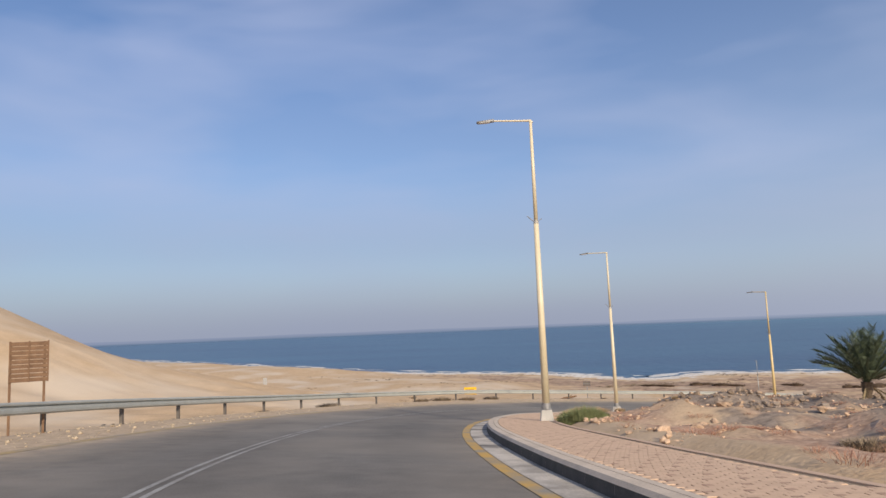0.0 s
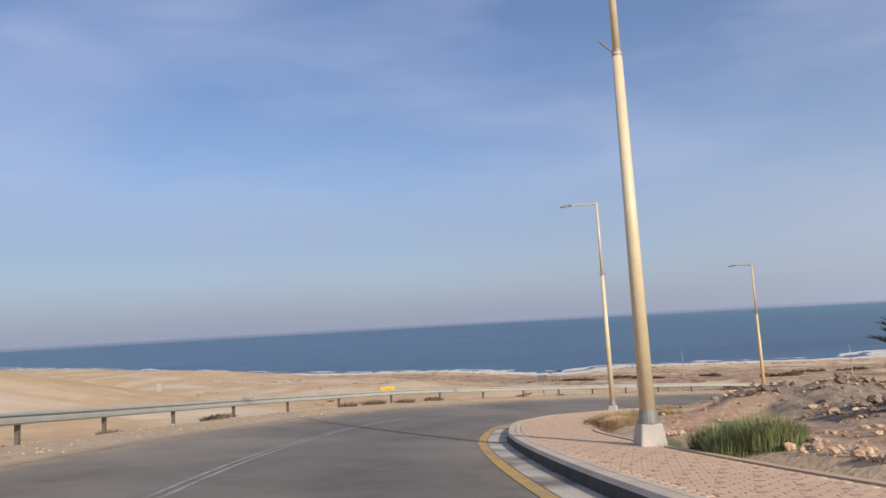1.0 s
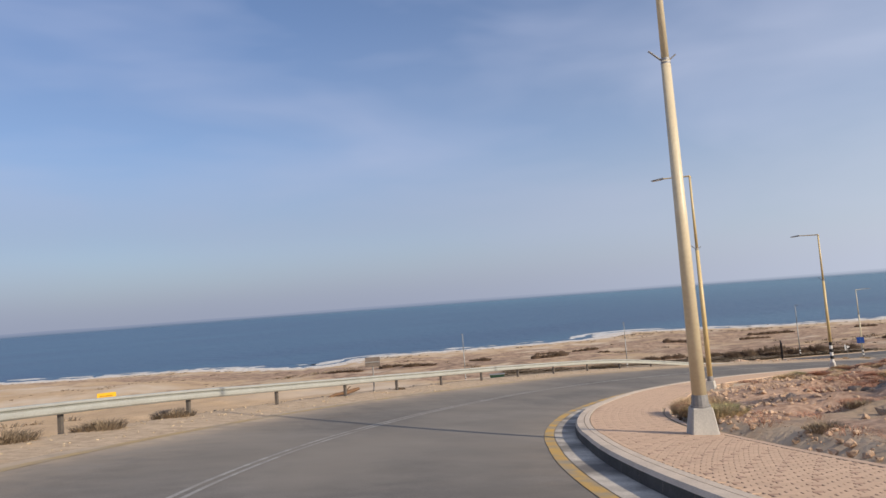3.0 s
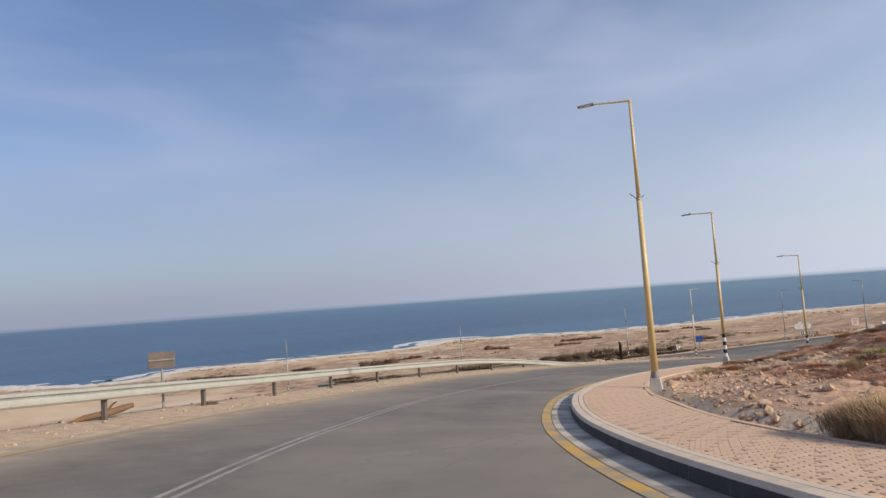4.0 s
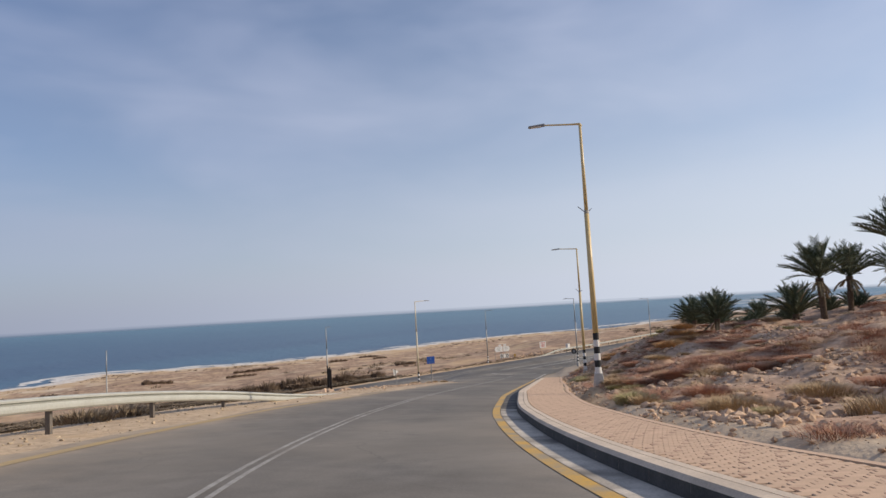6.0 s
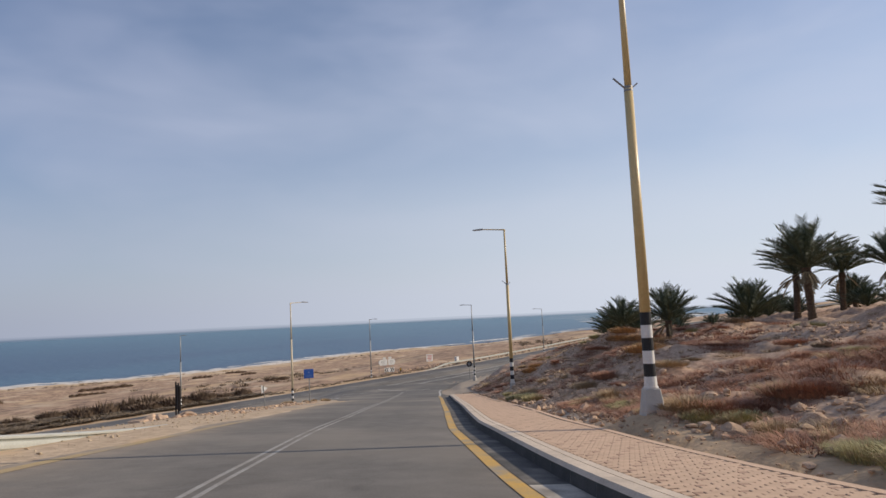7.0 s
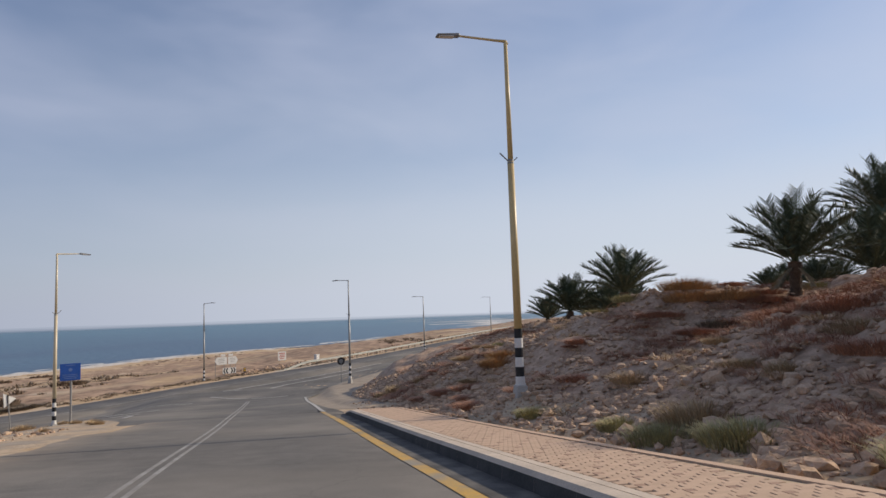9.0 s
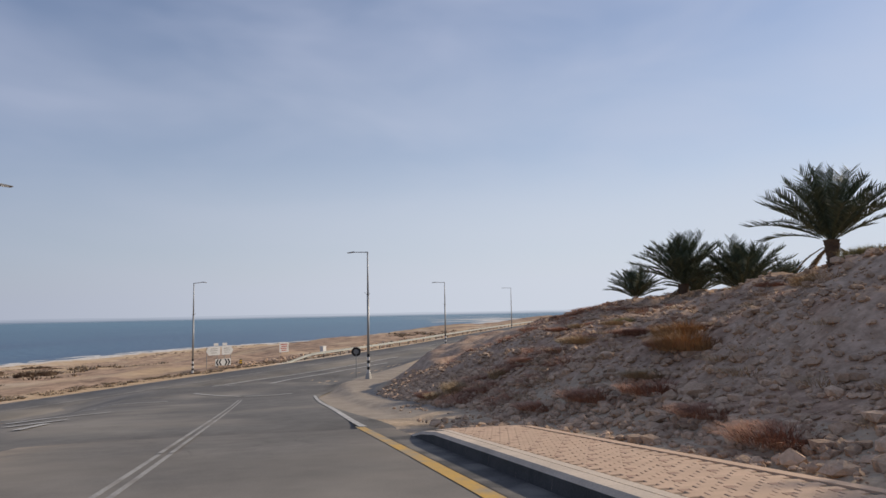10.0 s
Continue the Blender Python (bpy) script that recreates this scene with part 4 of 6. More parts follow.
# ---- street lamps ----
def street_lamp(x, y, z, yaw, height, striped, label, arm=1.35, ring=0.655, paint=CREAM):
    lamp = tagged(new("street_lamp"), label, "street lamp", "street lamps along the roads")
    bm = bmesh.new()
    top = 0.44 if striped else 0.52
    r = bmesh.ops.create_cone(bm, cap_ends=True, segments=4, radius1=0.345 if striped else 0.43, radius2=0.20 if striped else 0.25, depth=top + 0.4, matrix=pose(0, 0, top / 2 - 0.2, 0, 0, 45))
    bmesh.ops.bevel(bm, geom=list(bm.edges), offset=0.02, segments=1, affect="EDGES")
    part("base", bm, CONCRETE, lamp, "chipped concrete base block")
    bm = bmesh.new()
    cone(bm, 0, 0, top, top + 0.03, 0.14 if striped else 0.18, 0.14 if striped else 0.18, 16)
    cone(bm, 0, 0, top + 0.03, top + 0.22, 0.125 if striped else 0.16, 0.115 if striped else 0.14, 16)
    smooth_all(part("flange", bm, GREYPAINT if not striped else WHITEBAND, lamp), False)
    h_ring = height * ring
    low = 0.7
    foot = 0.108 if striped else 0.132
    if striped:
        edge = 0.66
        for k in range(5):
            bm = bmesh.new()
            r0 = 0.112 - 0.05 * (edge - 0.88) / height
            cone(bm, 0, 0, edge, edge + 0.245, r0, r0 - 0.0015, 18)
            smooth_all(part("band", bm, WHITEBAND if k % 2 else BLACKBAND, lamp), False)
            edge += 0.245
        low = edge
    bm = bmesh.new()
    cone(bm, 0, 0, low, h_ring, foot - 0.004 * striped, 0.088, 18)
    smooth_all(part("lower_shaft", bm, paint, lamp))
    bm = bmesh.new()
    cone(bm, 0, 0, h_ring, height, 0.072, 0.05, 18)
    smooth_all(part("upper_shaft", bm, paint, lamp))
    bm = bmesh.new()
    cone(bm, 0, 0, h_ring - 0.06, h_ring + 0.05, 0.09, 0.085, 18)
    part("collar", bm, GREYPAINT, lamp)
    bm = bmesh.new()
    tube(bm, [(0.05, 0, h_ring), (0.30, 0.02, h_ring + 0.22)], 0.018, 6)
    tube(bm, [(-0.05, 0, h_ring), (-0.20, -0.02, h_ring + 0.12)], 0.015, 6)
    part("flag_bracket", bm, GREYPAINT, lamp)
    bm = bmesh.new()
    tube(bm, [(-0.05, 0, height - 0.1), (0.0, 0, height - 0.01), (0.3, 0, height + 0.0), (arm, 0, height + 0.06)], [0.045, 0.045, 0.036, 0.03], 8)
    part("arm", bm, paint, lamp)
    bm = bmesh.new()
    box(bm, 0, 0, 0, 0.64, 0.26, 0.10, 0.03)
    for v in bm.verts:
        if v.co.x > 0.1 and v.co.z > 0:
            v.co.z -= 0.05 * (v.co.x - 0.1) / 0.22
        if v.co.x < -0.15:
            v.co.y *= 0.55
    bmesh.ops.transform(bm, matrix=pose(arm + 0.25, 0, height + 0.06, 0, 2, 0), verts=bm.verts)
    head = part("lamp_head", bm, GREYPAINT, lamp, "grey luminaire head")
    bm = bmesh.new()
    box(bm, 0, 0, 0, 0.42, 0.19, 0.02, 0.006)
    bmesh.ops.transform(bm, matrix=pose(arm + 0.3, 0, height + 0.01, 0, 2, 0), verts=bm.verts)
    part("lens", bm, WHITEBAND, head)
    lamp.matrix_world = pose(x, y, z, 0, 0, yaw)
    return lamp


PLAIN = "cream-yellow steel street lamp on a concrete base"
GREYED = "grey steel street lamp with black and white bands"
BANDED = "cream street lamp with black and white bands at its foot"
for x, y, z, h, banded, side in ((2.9, 23.72, -3.38, 10.62, 0, 1), (10.18, 45.75, -6.06, 10.64, 0, 1), (27.27, 60.91, -8.69, 10.7, 0, 1), (47.65, 68.11, -10.23, 9.68, 1, 1), (75.03, 73.21, -12.78, 9.61, 1, 1)):
    s, d, _, _ = SIDE.near([x], [y])
    _, n = SIDE.at(s)
    street_lamp(x, y, z - 0.06, math.degrees(math.atan2(n[1][0], n[0][0])), h, banded, BANDED if banded else PLAIN, paint=PALE if y < 50 else CREAM)
for x, y, z, h in ((124.86, 82.65, -16.83, 9.96), (165.82, 75.08, -16.77, 9.11), (212.76, 59.57, -16.56, 9.49)):
    s, d, _, _ = MAIN.near([x], [y])
    _, n = MAIN.at(s)
    street_lamp(x, y, z - 0.06, math.degrees(math.atan2(n[1][0], n[0][0])), h, 1, GREYED, paint=GALV)
for x, y, z in ((145.13, 102.97, -18.16), (118.24, 121.3, -19.14), (96.84, 144.6, -20.49), (69.5, 163.3, -20.65)):
    s, d, _, _ = MAIN.near([x], [y])
    _, n = MAIN.at(s)
    street_lamp(x, y, z - 0.06, math.degrees(math.atan2(-n[1][0], -n[0][0])), 10.0, 1, GREYED, paint=GALV)
street_lamp(97.7, 96.75, -16.45, -40, 10.19, 1, BANDED, paint=PALE)


# ---- date palms ----
FROND = material("palm_frond_green", (0.115, 0.14, 0.08), 0.55, (0.065, 0.085, 0.05), 3, 20, 0.0, spread=0.25)
DRYFROND = material("dry_palm_frond", (0.30, 0.23, 0.13), 0.85, (0.20, 0.15, 0.09), 3, 20, 0.0, spread=0.2)
TRUNK = material("palm_trunk_bark", (0.17, 0.125, 0.085), 0.95, (0.075, 0.055, 0.04), 5, 30, 0.8, 0.03)


def frond(rnd, V, F, az, lift, length, droop, rise=0.0, leaf=0.5):
    """One arching leaf: a thin rib with narrow leaflets on both sides."""
    ca, sa = math.cos(az), math.sin(az)
    n = 22
    pts = []
    r, z, ang = 0.12, rise, lift
    step = length / n
    for k in range(n + 1):
        pts.append((r, z))
        r += step * math.cos(ang)
        z += step * math.sin(ang)
        ang -= droop / n * (0.5 + 1.0 * k / n)
    side = Vector((-sa, ca, 0))
    twist = rnd.uniform(-0.35, 0.35)
    for k in range(n):
        (r0, z0), (r1, z1) = pts[k], pts[k + 1]
        a, b = Vector((ca * r0, sa * r0, z0)), Vector((ca * r1, sa * r1, z1))
        w = 0.028 * (1 - 0.8 * k / n)
        i = len(V)
        V += [a + side * w, a - side * w, b - side * w * 0.9, b + side * w * 0.9]
        F.append((i, i + 1, i + 2, i + 3))
        if k < 3:
            continue
        d = (b - a).normalized()
        up = side.cross(d).normalized() * -1
        if up.z < 0:
            up = -up
        t = k / n
        ll = leaf * (0.45 + 1.2 * t) * (1.0 if t < 0.6 else 1.0 - 0.9 * (t - 0.6))
        for sgn in (1, -1):
            for half in (0.0, 0.5):
                root = a + (b - a) * half
                lean = rnd.uniform(0.85, 1.15)
                tip = root + (side * sgn * (0.72 + twist * sgn * 0.2) + d * 0.75 + up * rnd.uniform(0.15, 0.5)) * ll * lean
                tip.z -= 0.05
                i = len(V)
                q = d * 0.026
                mid = (root + tip) / 2 + up * 0.03
                V += [root - q, root + q, mid + q * 0.9, tip, mid - q * 0.9]
                F.append((i, i + 1, i + 2, i + 3, i + 4))


def palm_meshes(seed, trunk_h, size):
    rnd = random.Random(seed)
    V, F = [], []
    count = 54
    for k in range(count):
        t = k / count
        lift = 1.5 - 1.12 * t + rnd.uniform(-0.14, 0.14)
        frond(rnd, V, F, k * 2.39996 + rnd.uniform(-0.2, 0.2), lift, size * rnd.uniform(0.78, 1.05), rnd.uniform(0.25, 0.8), trunk_h + 0.12 * (1 - t))
    crown = mesh_of("crown", [tuple(v) for v in V], F, FROND, False)
    V, F = [], []
    for k in range(9 if trunk_h > 2 else 4):
        frond(rnd, V, F, rnd.uniform(0, 6.28), rnd.uniform(-0.9, -0.2), size * rnd.uniform(0.4, 0.7), rnd.uniform(0.4, 0.9), trunk_h - 0.15, 0.22)
    dry = mesh_of("dry_skirt", [tuple(v) for v in V], F, DRYFROND, False)
    bm = bmesh.new()
    rows = max(6, int(trunk_h / 0.11))
    for k in range(rows):
        z = -0.4 + (trunk_h + 0.45) * k / rows
        r = 0.27 + 0.07 * max(0, 1 - k / (0.25 * rows)) + 0.05 * (k > rows - 5) + rnd.uniform(-0.015, 0.015)
        h = (trunk_h + 0.45) / rows
        bmesh.ops.create_cone(bm, cap_ends=True, segments=9, radius1=r * 0.86, radius2=r * 1.06, depth=h * 1.05, matrix=pose(0, 0, z + h / 2, rnd.uniform(-3, 3), rnd.uniform(-3, 3), k * 21))
    trunk = bpy.data.meshes.new("trunk")
    bm.to_mesh(trunk)
    bm.free()
    trunk.materials.append(TRUNK)
    return crown, dry, trunk


def palm(x, y, z, meshes, scale, yaw, label):
    ob = tagged(new("date_palm"), label, "palm tree", "date palms on the terrace")
    for name, me in zip(("crown", "dry_skirt", "trunk"), meshes):
        part_mesh(name, me, ob)
    ob.matrix_world = pose(x, y, z, random.uniform(-3, 3), random.uniform(-3, 3), yaw) @ Matrix.Scale(scale, 4)
    return ob


SHORT = palm_meshes(3, 0.55, 3.1)
MIDDLE = palm_meshes(5, 1.5, 3.2)
TALL = palm_meshes(8, 3.6, 3.2)
LOW_LABEL = "young date palm with a dense green crown near the ground"
TALL_LABEL = "date palm with a bare rough trunk and arching fronds"
for x, y, kind, scale, yaw in ((22.5, 39.0, 1, 0.93, 40), (103.6, 65.5, 0, 0.82, 10), (110.2, 65.8, 0, 0.62, 60), (102.0, 63.2, 0, 0.8, 200), (112.0, 58.5, 0, 0.75, 120), (91.4, 65.4, 1, 0.74, 80), (78.9, 63.6, 1, 0.7, 200), (83.8, 57.6, 0, 0.86, 140),
                               (90.3, 52.6, 2, 0.92, 250), (93.5, 48.2, 2, 0.86, 310), (72.7, 57.15, 2, 0.79, 30), (88.5, 46.4, 2, 0.8, 170), (66.0, 54.0, 2, 0.84, 75), (97.0, 46.0, 1, 0.7, 120), (82.0, 44.5, 1, 0.9, 15), (90.0, 41.0, 1, 1.0, 190),
                               (97.0, 60.5, 0, 0.5, 33), (99.5, 57.0, 0, 0.42, 77), (105.0, 59.5, 0, 0.5, 120), (108.0, 63.0, 0, 0.62, 205), (94.5, 53.5, 0, 0.5, 290), (97.5, 50.5, 0, 0.55, 320), (101.0, 53.0, 0, 0.5, 15), (104.0, 50.0, 0, 0.6, 60), (100.0, 45.5, 0, 0.6, 150), (95.5, 43.5, 0, 0.6, 255), (92.0, 38.0, 0, 0.7, 95), (85.5, 49.5, 0, 0.5, 10), (88.0, 57.5, 0, 0.4, 230)):
    palm(x, y, gz(x, y) - 0.05, (SHORT, MIDDLE, TALL)[kind], scale, yaw, TALL_LABEL if kind == 2 else LOW_LABEL)


# ---- brick pavers ----
PL, PW = 0.2, 0.1


def paver_mesh(mat):
    V, F = [], []
    a, b, c, d = PW / 2 - 0.004, PL / 2 - 0.004, 0.006, 0.0
    for k, z in ((0.0, -0.03), (0.0, 0.008), (c, 0.013)):
        V += [(-a + k, -b + k, z), (a - k, -b + k, z), (a - k, b - k, z), (-a + k, b - k, z)]
    for j in (0, 4):
        F += [(j + i, j + (i + 1) % 4, j + 4 + (i + 1) % 4, j + 4 + i) for i in range(4)]
    F.append((8, 9, 10, 11))
    return V, F


def lay_pavers():
    V0, F0 = paver_mesh(PAVER)
    light, dark = mesh_of("paver", V0, F0, PAVER, False), mesh_of("paver", V0, F0, PAVER_DARK, False)
    base = np.array(V0)
    runs = {0: ([], []), 1: ([], [])}
    singles = 0
    rows = np.arange(8.0, K_END - 0.2, PW)
    (xs, ys, zs), nn = SIDE.at(rows)
    ln, wo, kh, bk = lane(rows), walk_out(rows), kerb_height(rows), bank(rows)
    for i, s in enumerate(rows):
        o0, o1 = -ln[i] - 0.95, wo[i] + 0.14
        count = int((o0 - o1) / PL)
        shift = 0.5 * PL * (i % 2)
        yaw = math.atan2(nn[1][i], nn[0][i]) - math.pi / 2
        c, sn = math.cos(yaw), math.sin(yaw)
        for k in range(count):
            o = o0 - shift - (k + 0.5) * PL
            is_dark = i % 4 == 0 and (k + i // 4) % 2 == 0
            x, y = xs[i] + nn[0][i] * o, ys[i] + nn[1][i] * o
            z = zs[i] + bk[i] * o + kh[i] - 0.012 + 0.002 * math.sin(i * 1.7 + k * 2.3)
            if S0 + 60 <= s < S0 + 62.8 and singles < 300:
                ob = part_mesh("paver", dark if is_dark else light, bed)
                ob.matrix_world = pose(x, y, z, 0, math.degrees(math.atan(0.0)), math.degrees(yaw))
                singles += 1
                continue
            # a dark piece is a half brick with a light half beside it
            for flag, grow, push in ((1, 0.45, -0.25 * PL), (0, 0.5, 0.24 * PL)) if is_dark else ((0, 1.0, 0.0),):
                V, F = runs[flag]
                n = len(V)
                for vx, vy, vz in V0:
                    w = vy * grow + push
                    V.append((x + c * vx - sn * w, y + sn * vx + c * w, z + vz + bk[i] * w))
                F += [tuple(n + q for q in f) for f in F0]
    for flag, name, mat in ((0, "paver_field", PAVER), (1, "paver_field", PAVER_DARK)):
        ob = part_mesh(name, mesh_of(name, *runs[flag], mat, False), bed)
        tagged(ob, "", "", "", "stuff")


lay_pavers()

# pale edging courses beside the pavers
for name, a, b, h in (("inner_edging", lambda s: -lane(s) - 0.93, lambda s: -lane(s) - 0.815, 0.004), ("outer_edging", lambda s: walk_out(s) - 0.02, lambda s: walk_out(s) + 0.12, 0.008)):
    me = strip(name, SIDE, 8, K_END, [(a, lambda s: kerb_height(s) - 0.05), (a, lambda s, h=h: kerb_height(s) + h), (b, lambda s, h=h: kerb_height(s) + h), (b, lambda s: kerb_height(s) - 0.05)], KERB if name == "inner_edging" else PAVER, 0.6, False)
    part_mesh(name, me, bed, "pale concrete edging course" if name == "inner_edging" else "")


# ---- signs and roadside objects ----
SIGN_STEEL = material("grey_sign_steel", (0.36, 0.35, 0.33), 0.55, (0.26, 0.25, 0.24), 3, 20, 0.05, 0.003, metal=0.5)
RUST = material("rusty_brown_boards", (0.22, 0.13, 0.075), 0.9, (0.13, 0.075, 0.045), 4, 30, 0.4, 0.01)
SIGN_WHITE = material("white_sign_face", (0.74, 0.73, 0.70), 0.5, (0.62, 0.60, 0.56), 2, 15, 0.0)
SIGN_BLUE = material("blue_sign_face", (0.025, 0.09, 0.36), 0.45, (0.018, 0.07, 0.28), 2, 15, 0.0)
SIGN_PALEBLUE = material("pale_blue_print", (0.12, 0.19, 0.42), 0.5, None, 2, 15, 0.0)
SIGN_YELLOW = material("yellow_sign_face", (0.75, 0.45, 0.02), 0.5, (0.62, 0.36, 0.02), 2, 15, 0.0)
AMBER = material("dark_amber_paint", (0.50, 0.26, 0.015), 0.5, (0.40, 0.2, 0.012), 2, 15, 0.0)
SIGN_BLACK = material("black_sign_face", (0.02, 0.02, 0.022), 0.5, (0.03, 0.03, 0.03), 2, 15, 0.0)
SIGN_RED = material("red_lettering", (0.45, 0.06, 0.04), 0.5, None, 2, 15, 0.0)
WEATHERED = material("brown_grey_sign_back", (0.20, 0.165, 0.14), 0.8, (0.13, 0.105, 0.09), 3, 20, 0.2, 0.01)
DARK_BOARD = material("dark_weathered_board", (0.055, 0.045, 0.04), 0.8, (0.03, 0.026, 0.024), 3, 20, 0.2, 0.01)
GREEN_BIN = material("dark_green_steel", (0.03, 0.075, 0.045), 0.6, (0.02, 0.05, 0.03), 3, 20, 0.1, 0.004)


def facing(x, y, tx, ty):
    """The turn about z by which a board's -y side looks at (tx, ty)."""
    return math.degrees(math.atan2(ty - y, tx - x)) + 90


def board(name, parent, cx, cz, w, h, mat, y=0.0, thick=0.03, label=""):
    bm = bmesh.new()
    box(bm, cx, y, cz, w, thick, h, min(0.008, thick * 0.3))
    return part(name, bm, mat, parent, label)


def leg(parent, x, z1, y=0.05, r=0.035, name="post", mat=None, z0=-0.4):
    bm = bmesh.new()
    cone(bm, x, y, z0, z1, r, r, 10)
    return part(name, bm, mat or SIGN_STEEL, parent)


def place(ob, x, y, yaw, z=None):
    ob.matrix_world = pose(x, y, gz(x, y) if z is None else z, 0, 0, yaw)
    return ob


def bars(parent, spec, mat, y):
    """Plain bars that stand for writing."""
    for cx, cz, w, h in spec:
        bm = bmesh.new()
        box(bm, cx, y, cz, w, 0.006, h)
        part("lettering", bm, mat, parent)


def brown_board():
    ob = tagged(new("notice_board"), "weathered brown slatted board on two posts behind the guard rail", "sign board")
    for k in range(9):
        board("slat", ob, 0, 1.25 + k * 0.135, 1.28, 0.12, RUST, 0.0, 0.03)
    for x in (-0.62, 0.52):
        bm = bmesh.new()
        box(bm, x, 0.06, 0.95, 0.09, 0.09, 2.9, 0.01)
        part("post", bm, RUST, ob)
    for x in (-0.64, 0.0, 0.64):
        board("batten", ob, x, 1.8, 0.06, 1.24, RUST, -0.03, 0.03)
    place(ob, -11.2, 18.0, facing(-11.2, 18.0, 0, 0))
    ob.matrix_world = Matrix.Translation((-0.12, 0, 0.3)) @ ob.matrix_world @ Matrix.Diagonal((0.68, 0.68, 0.87, 1))


def small_back_board():
    ob = tagged(new("road_sign"), "back of a small brown-grey road sign on one post", "road sign")
    x, y = 12.3, 67.6
    top = -6.02 - gz(x, y)
    panel = board("panel", ob, 0, top, 0.72, 0.46, WEATHERED, 0.0, 0.03)
    board("bracket", panel, 0, top, 0.7, 0.05, SIGN_STEEL, -0.03, 0.03)
    leg(ob, 0, top + 0.2)
    place(ob, x, y, facing(x, y, 4, 46))


def yellow_sign():
    ob = tagged(new("billboard"), "large yellow notice board on two posts beside the main road", "sign board")
    panel = board("panel", ob, 0, 2.75, 3.3, 3.1, SIGN_YELLOW, 0.0, 0.08)
    bars(panel, [(-0.1, 3.7, 2.3, 0.22), (0.1, 3.2, 2.5, 0.2), (0.0, 2.4, 2.6, 0.2), (-0.1, 1.85, 2.2, 0.18)], AMBER, -0.05)
    for x in (-1.1, 1.1):
        leg(ob, x, 4.1, 0.1, 0.07)
    place(ob, 2.7, 184.4, facing(2.7, 184.4, -1.8, 20))


def yellow_cabinet():
    ob = tagged(new("roadside_box"), "tall yellow roadside box with a darker side", "roadside box")
    bm = bmesh.new()
    box(bm, 0, 0, 1.15, 1.25, 1.0, 2.5, 0.05)
    body = part("body", bm, SIGN_YELLOW, ob)
    board("door", body, -0.28, 1.15, 0.58, 2.0, SIGN_YELLOW, -0.52, 0.04)
    board("side_panel", body, 0.33, 1.15, 0.5, 2.1, AMBER, -0.52, 0.04)
    bm = bmesh.new()
    box(bm, 0, 0, 2.43, 1.36, 1.1, 0.1, 0.03)
    part("cap", bm, AMBER, ob)
    place(ob, 31.3, 196.0, facing(31.3, 196.0, 0, 30))


def fallen_log(x, y, yaw):
    ob = tagged(new("log"), "weathered brown log lying on sand behind the guard rail", "log")
    bm = bmesh.new()
    tube(bm, [(-0.85, 0, 0.06), (-0.4, 0.04, 0.12), (0.2, -0.02, 0.13), (0.7, 0.03, 0.17), (0.95, 0.0, 0.2)], [0.03, 0.07, 0.09, 0.085, 0.06], 9)
    smooth_all(part("trunk", bm, RUST, ob))
    bm = bmesh.new()
    tube(bm, [(0.2, 0, 0.16), (0.45, 0.12, 0.3), (0.6, 0.16, 0.34)], [0.035, 0.025, 0.012], 6)
    part("branch", bm, RUST, ob)
    place(ob, x, y, yaw)


def dumpster(x, y):
    ob = tagged(new("waste_container"), "dark green steel waste container with a pale lid", "waste container")
    bm = bmesh.new()
    r = box(bm, 0, 0, 0.72, 2.6, 1.3, 1.0, 0.03)
    for v in bm.verts:
        if v.co.z < 0.5:
            v.co.x *= 0.85
            v.co.y *= 0.85
    part("body", bm, GREEN_BIN, ob)
    for k in range(6):
        board("rib", ob, -1.1 + k * 0.44, 0.75, 0.07, 0.85, GREEN_BIN, -0.66, 0.05)
    bm = bmesh.new()
    box(bm, 0, 0, 1.26, 2.7, 1.4, 0.08, 0.03)
    part("lid", bm, SIGN_STEEL, ob, "pale grey lid")
    for x0 in (-1.0, 1.0):
        for y0 in (-0.45, 0.45):
            bm = bmesh.new()
            box(bm, x0, y0, 0.1, 0.12, 0.08, 0.26, 0.01)
            part("foot", bm, POST, ob)
    place(ob, x, y, facing(x, y, 9, 52))


def blue_sign():
    ob = tagged(new("road_sign"), "blue square information sign on a single post", "road sign")
    x, y = 89.1, 91.6
    c = -12.55 - gz(x, y)
    panel = board("panel", ob, 0, c, 0.84, 0.76, SIGN_BLUE)
    bars(panel, [(0, c + 0.3, 0.4, 0.03), (-0.02, c - 0.12, 0.6, 0.028), (0.0, c - 0.2, 0.64, 0.028), (0.0, c - 0.28, 0.5, 0.028)], SIGN_PALEBLUE, -0.02)
    bm = bmesh.new()
    bmesh.ops.create_cone(bm, cap_ends=True, segments=5, radius1=0.09, radius2=0.09, depth=0.006, matrix=pose(0, -0.02, c + 0.1, 90, 0, 0))
    part("emblem", bm, SIGN_PALEBLUE, panel)
    leg(ob, 0.05, c + 0.3, 0.06, 0.045)
    place(ob, x, y, facing(x, y, 62, 70))


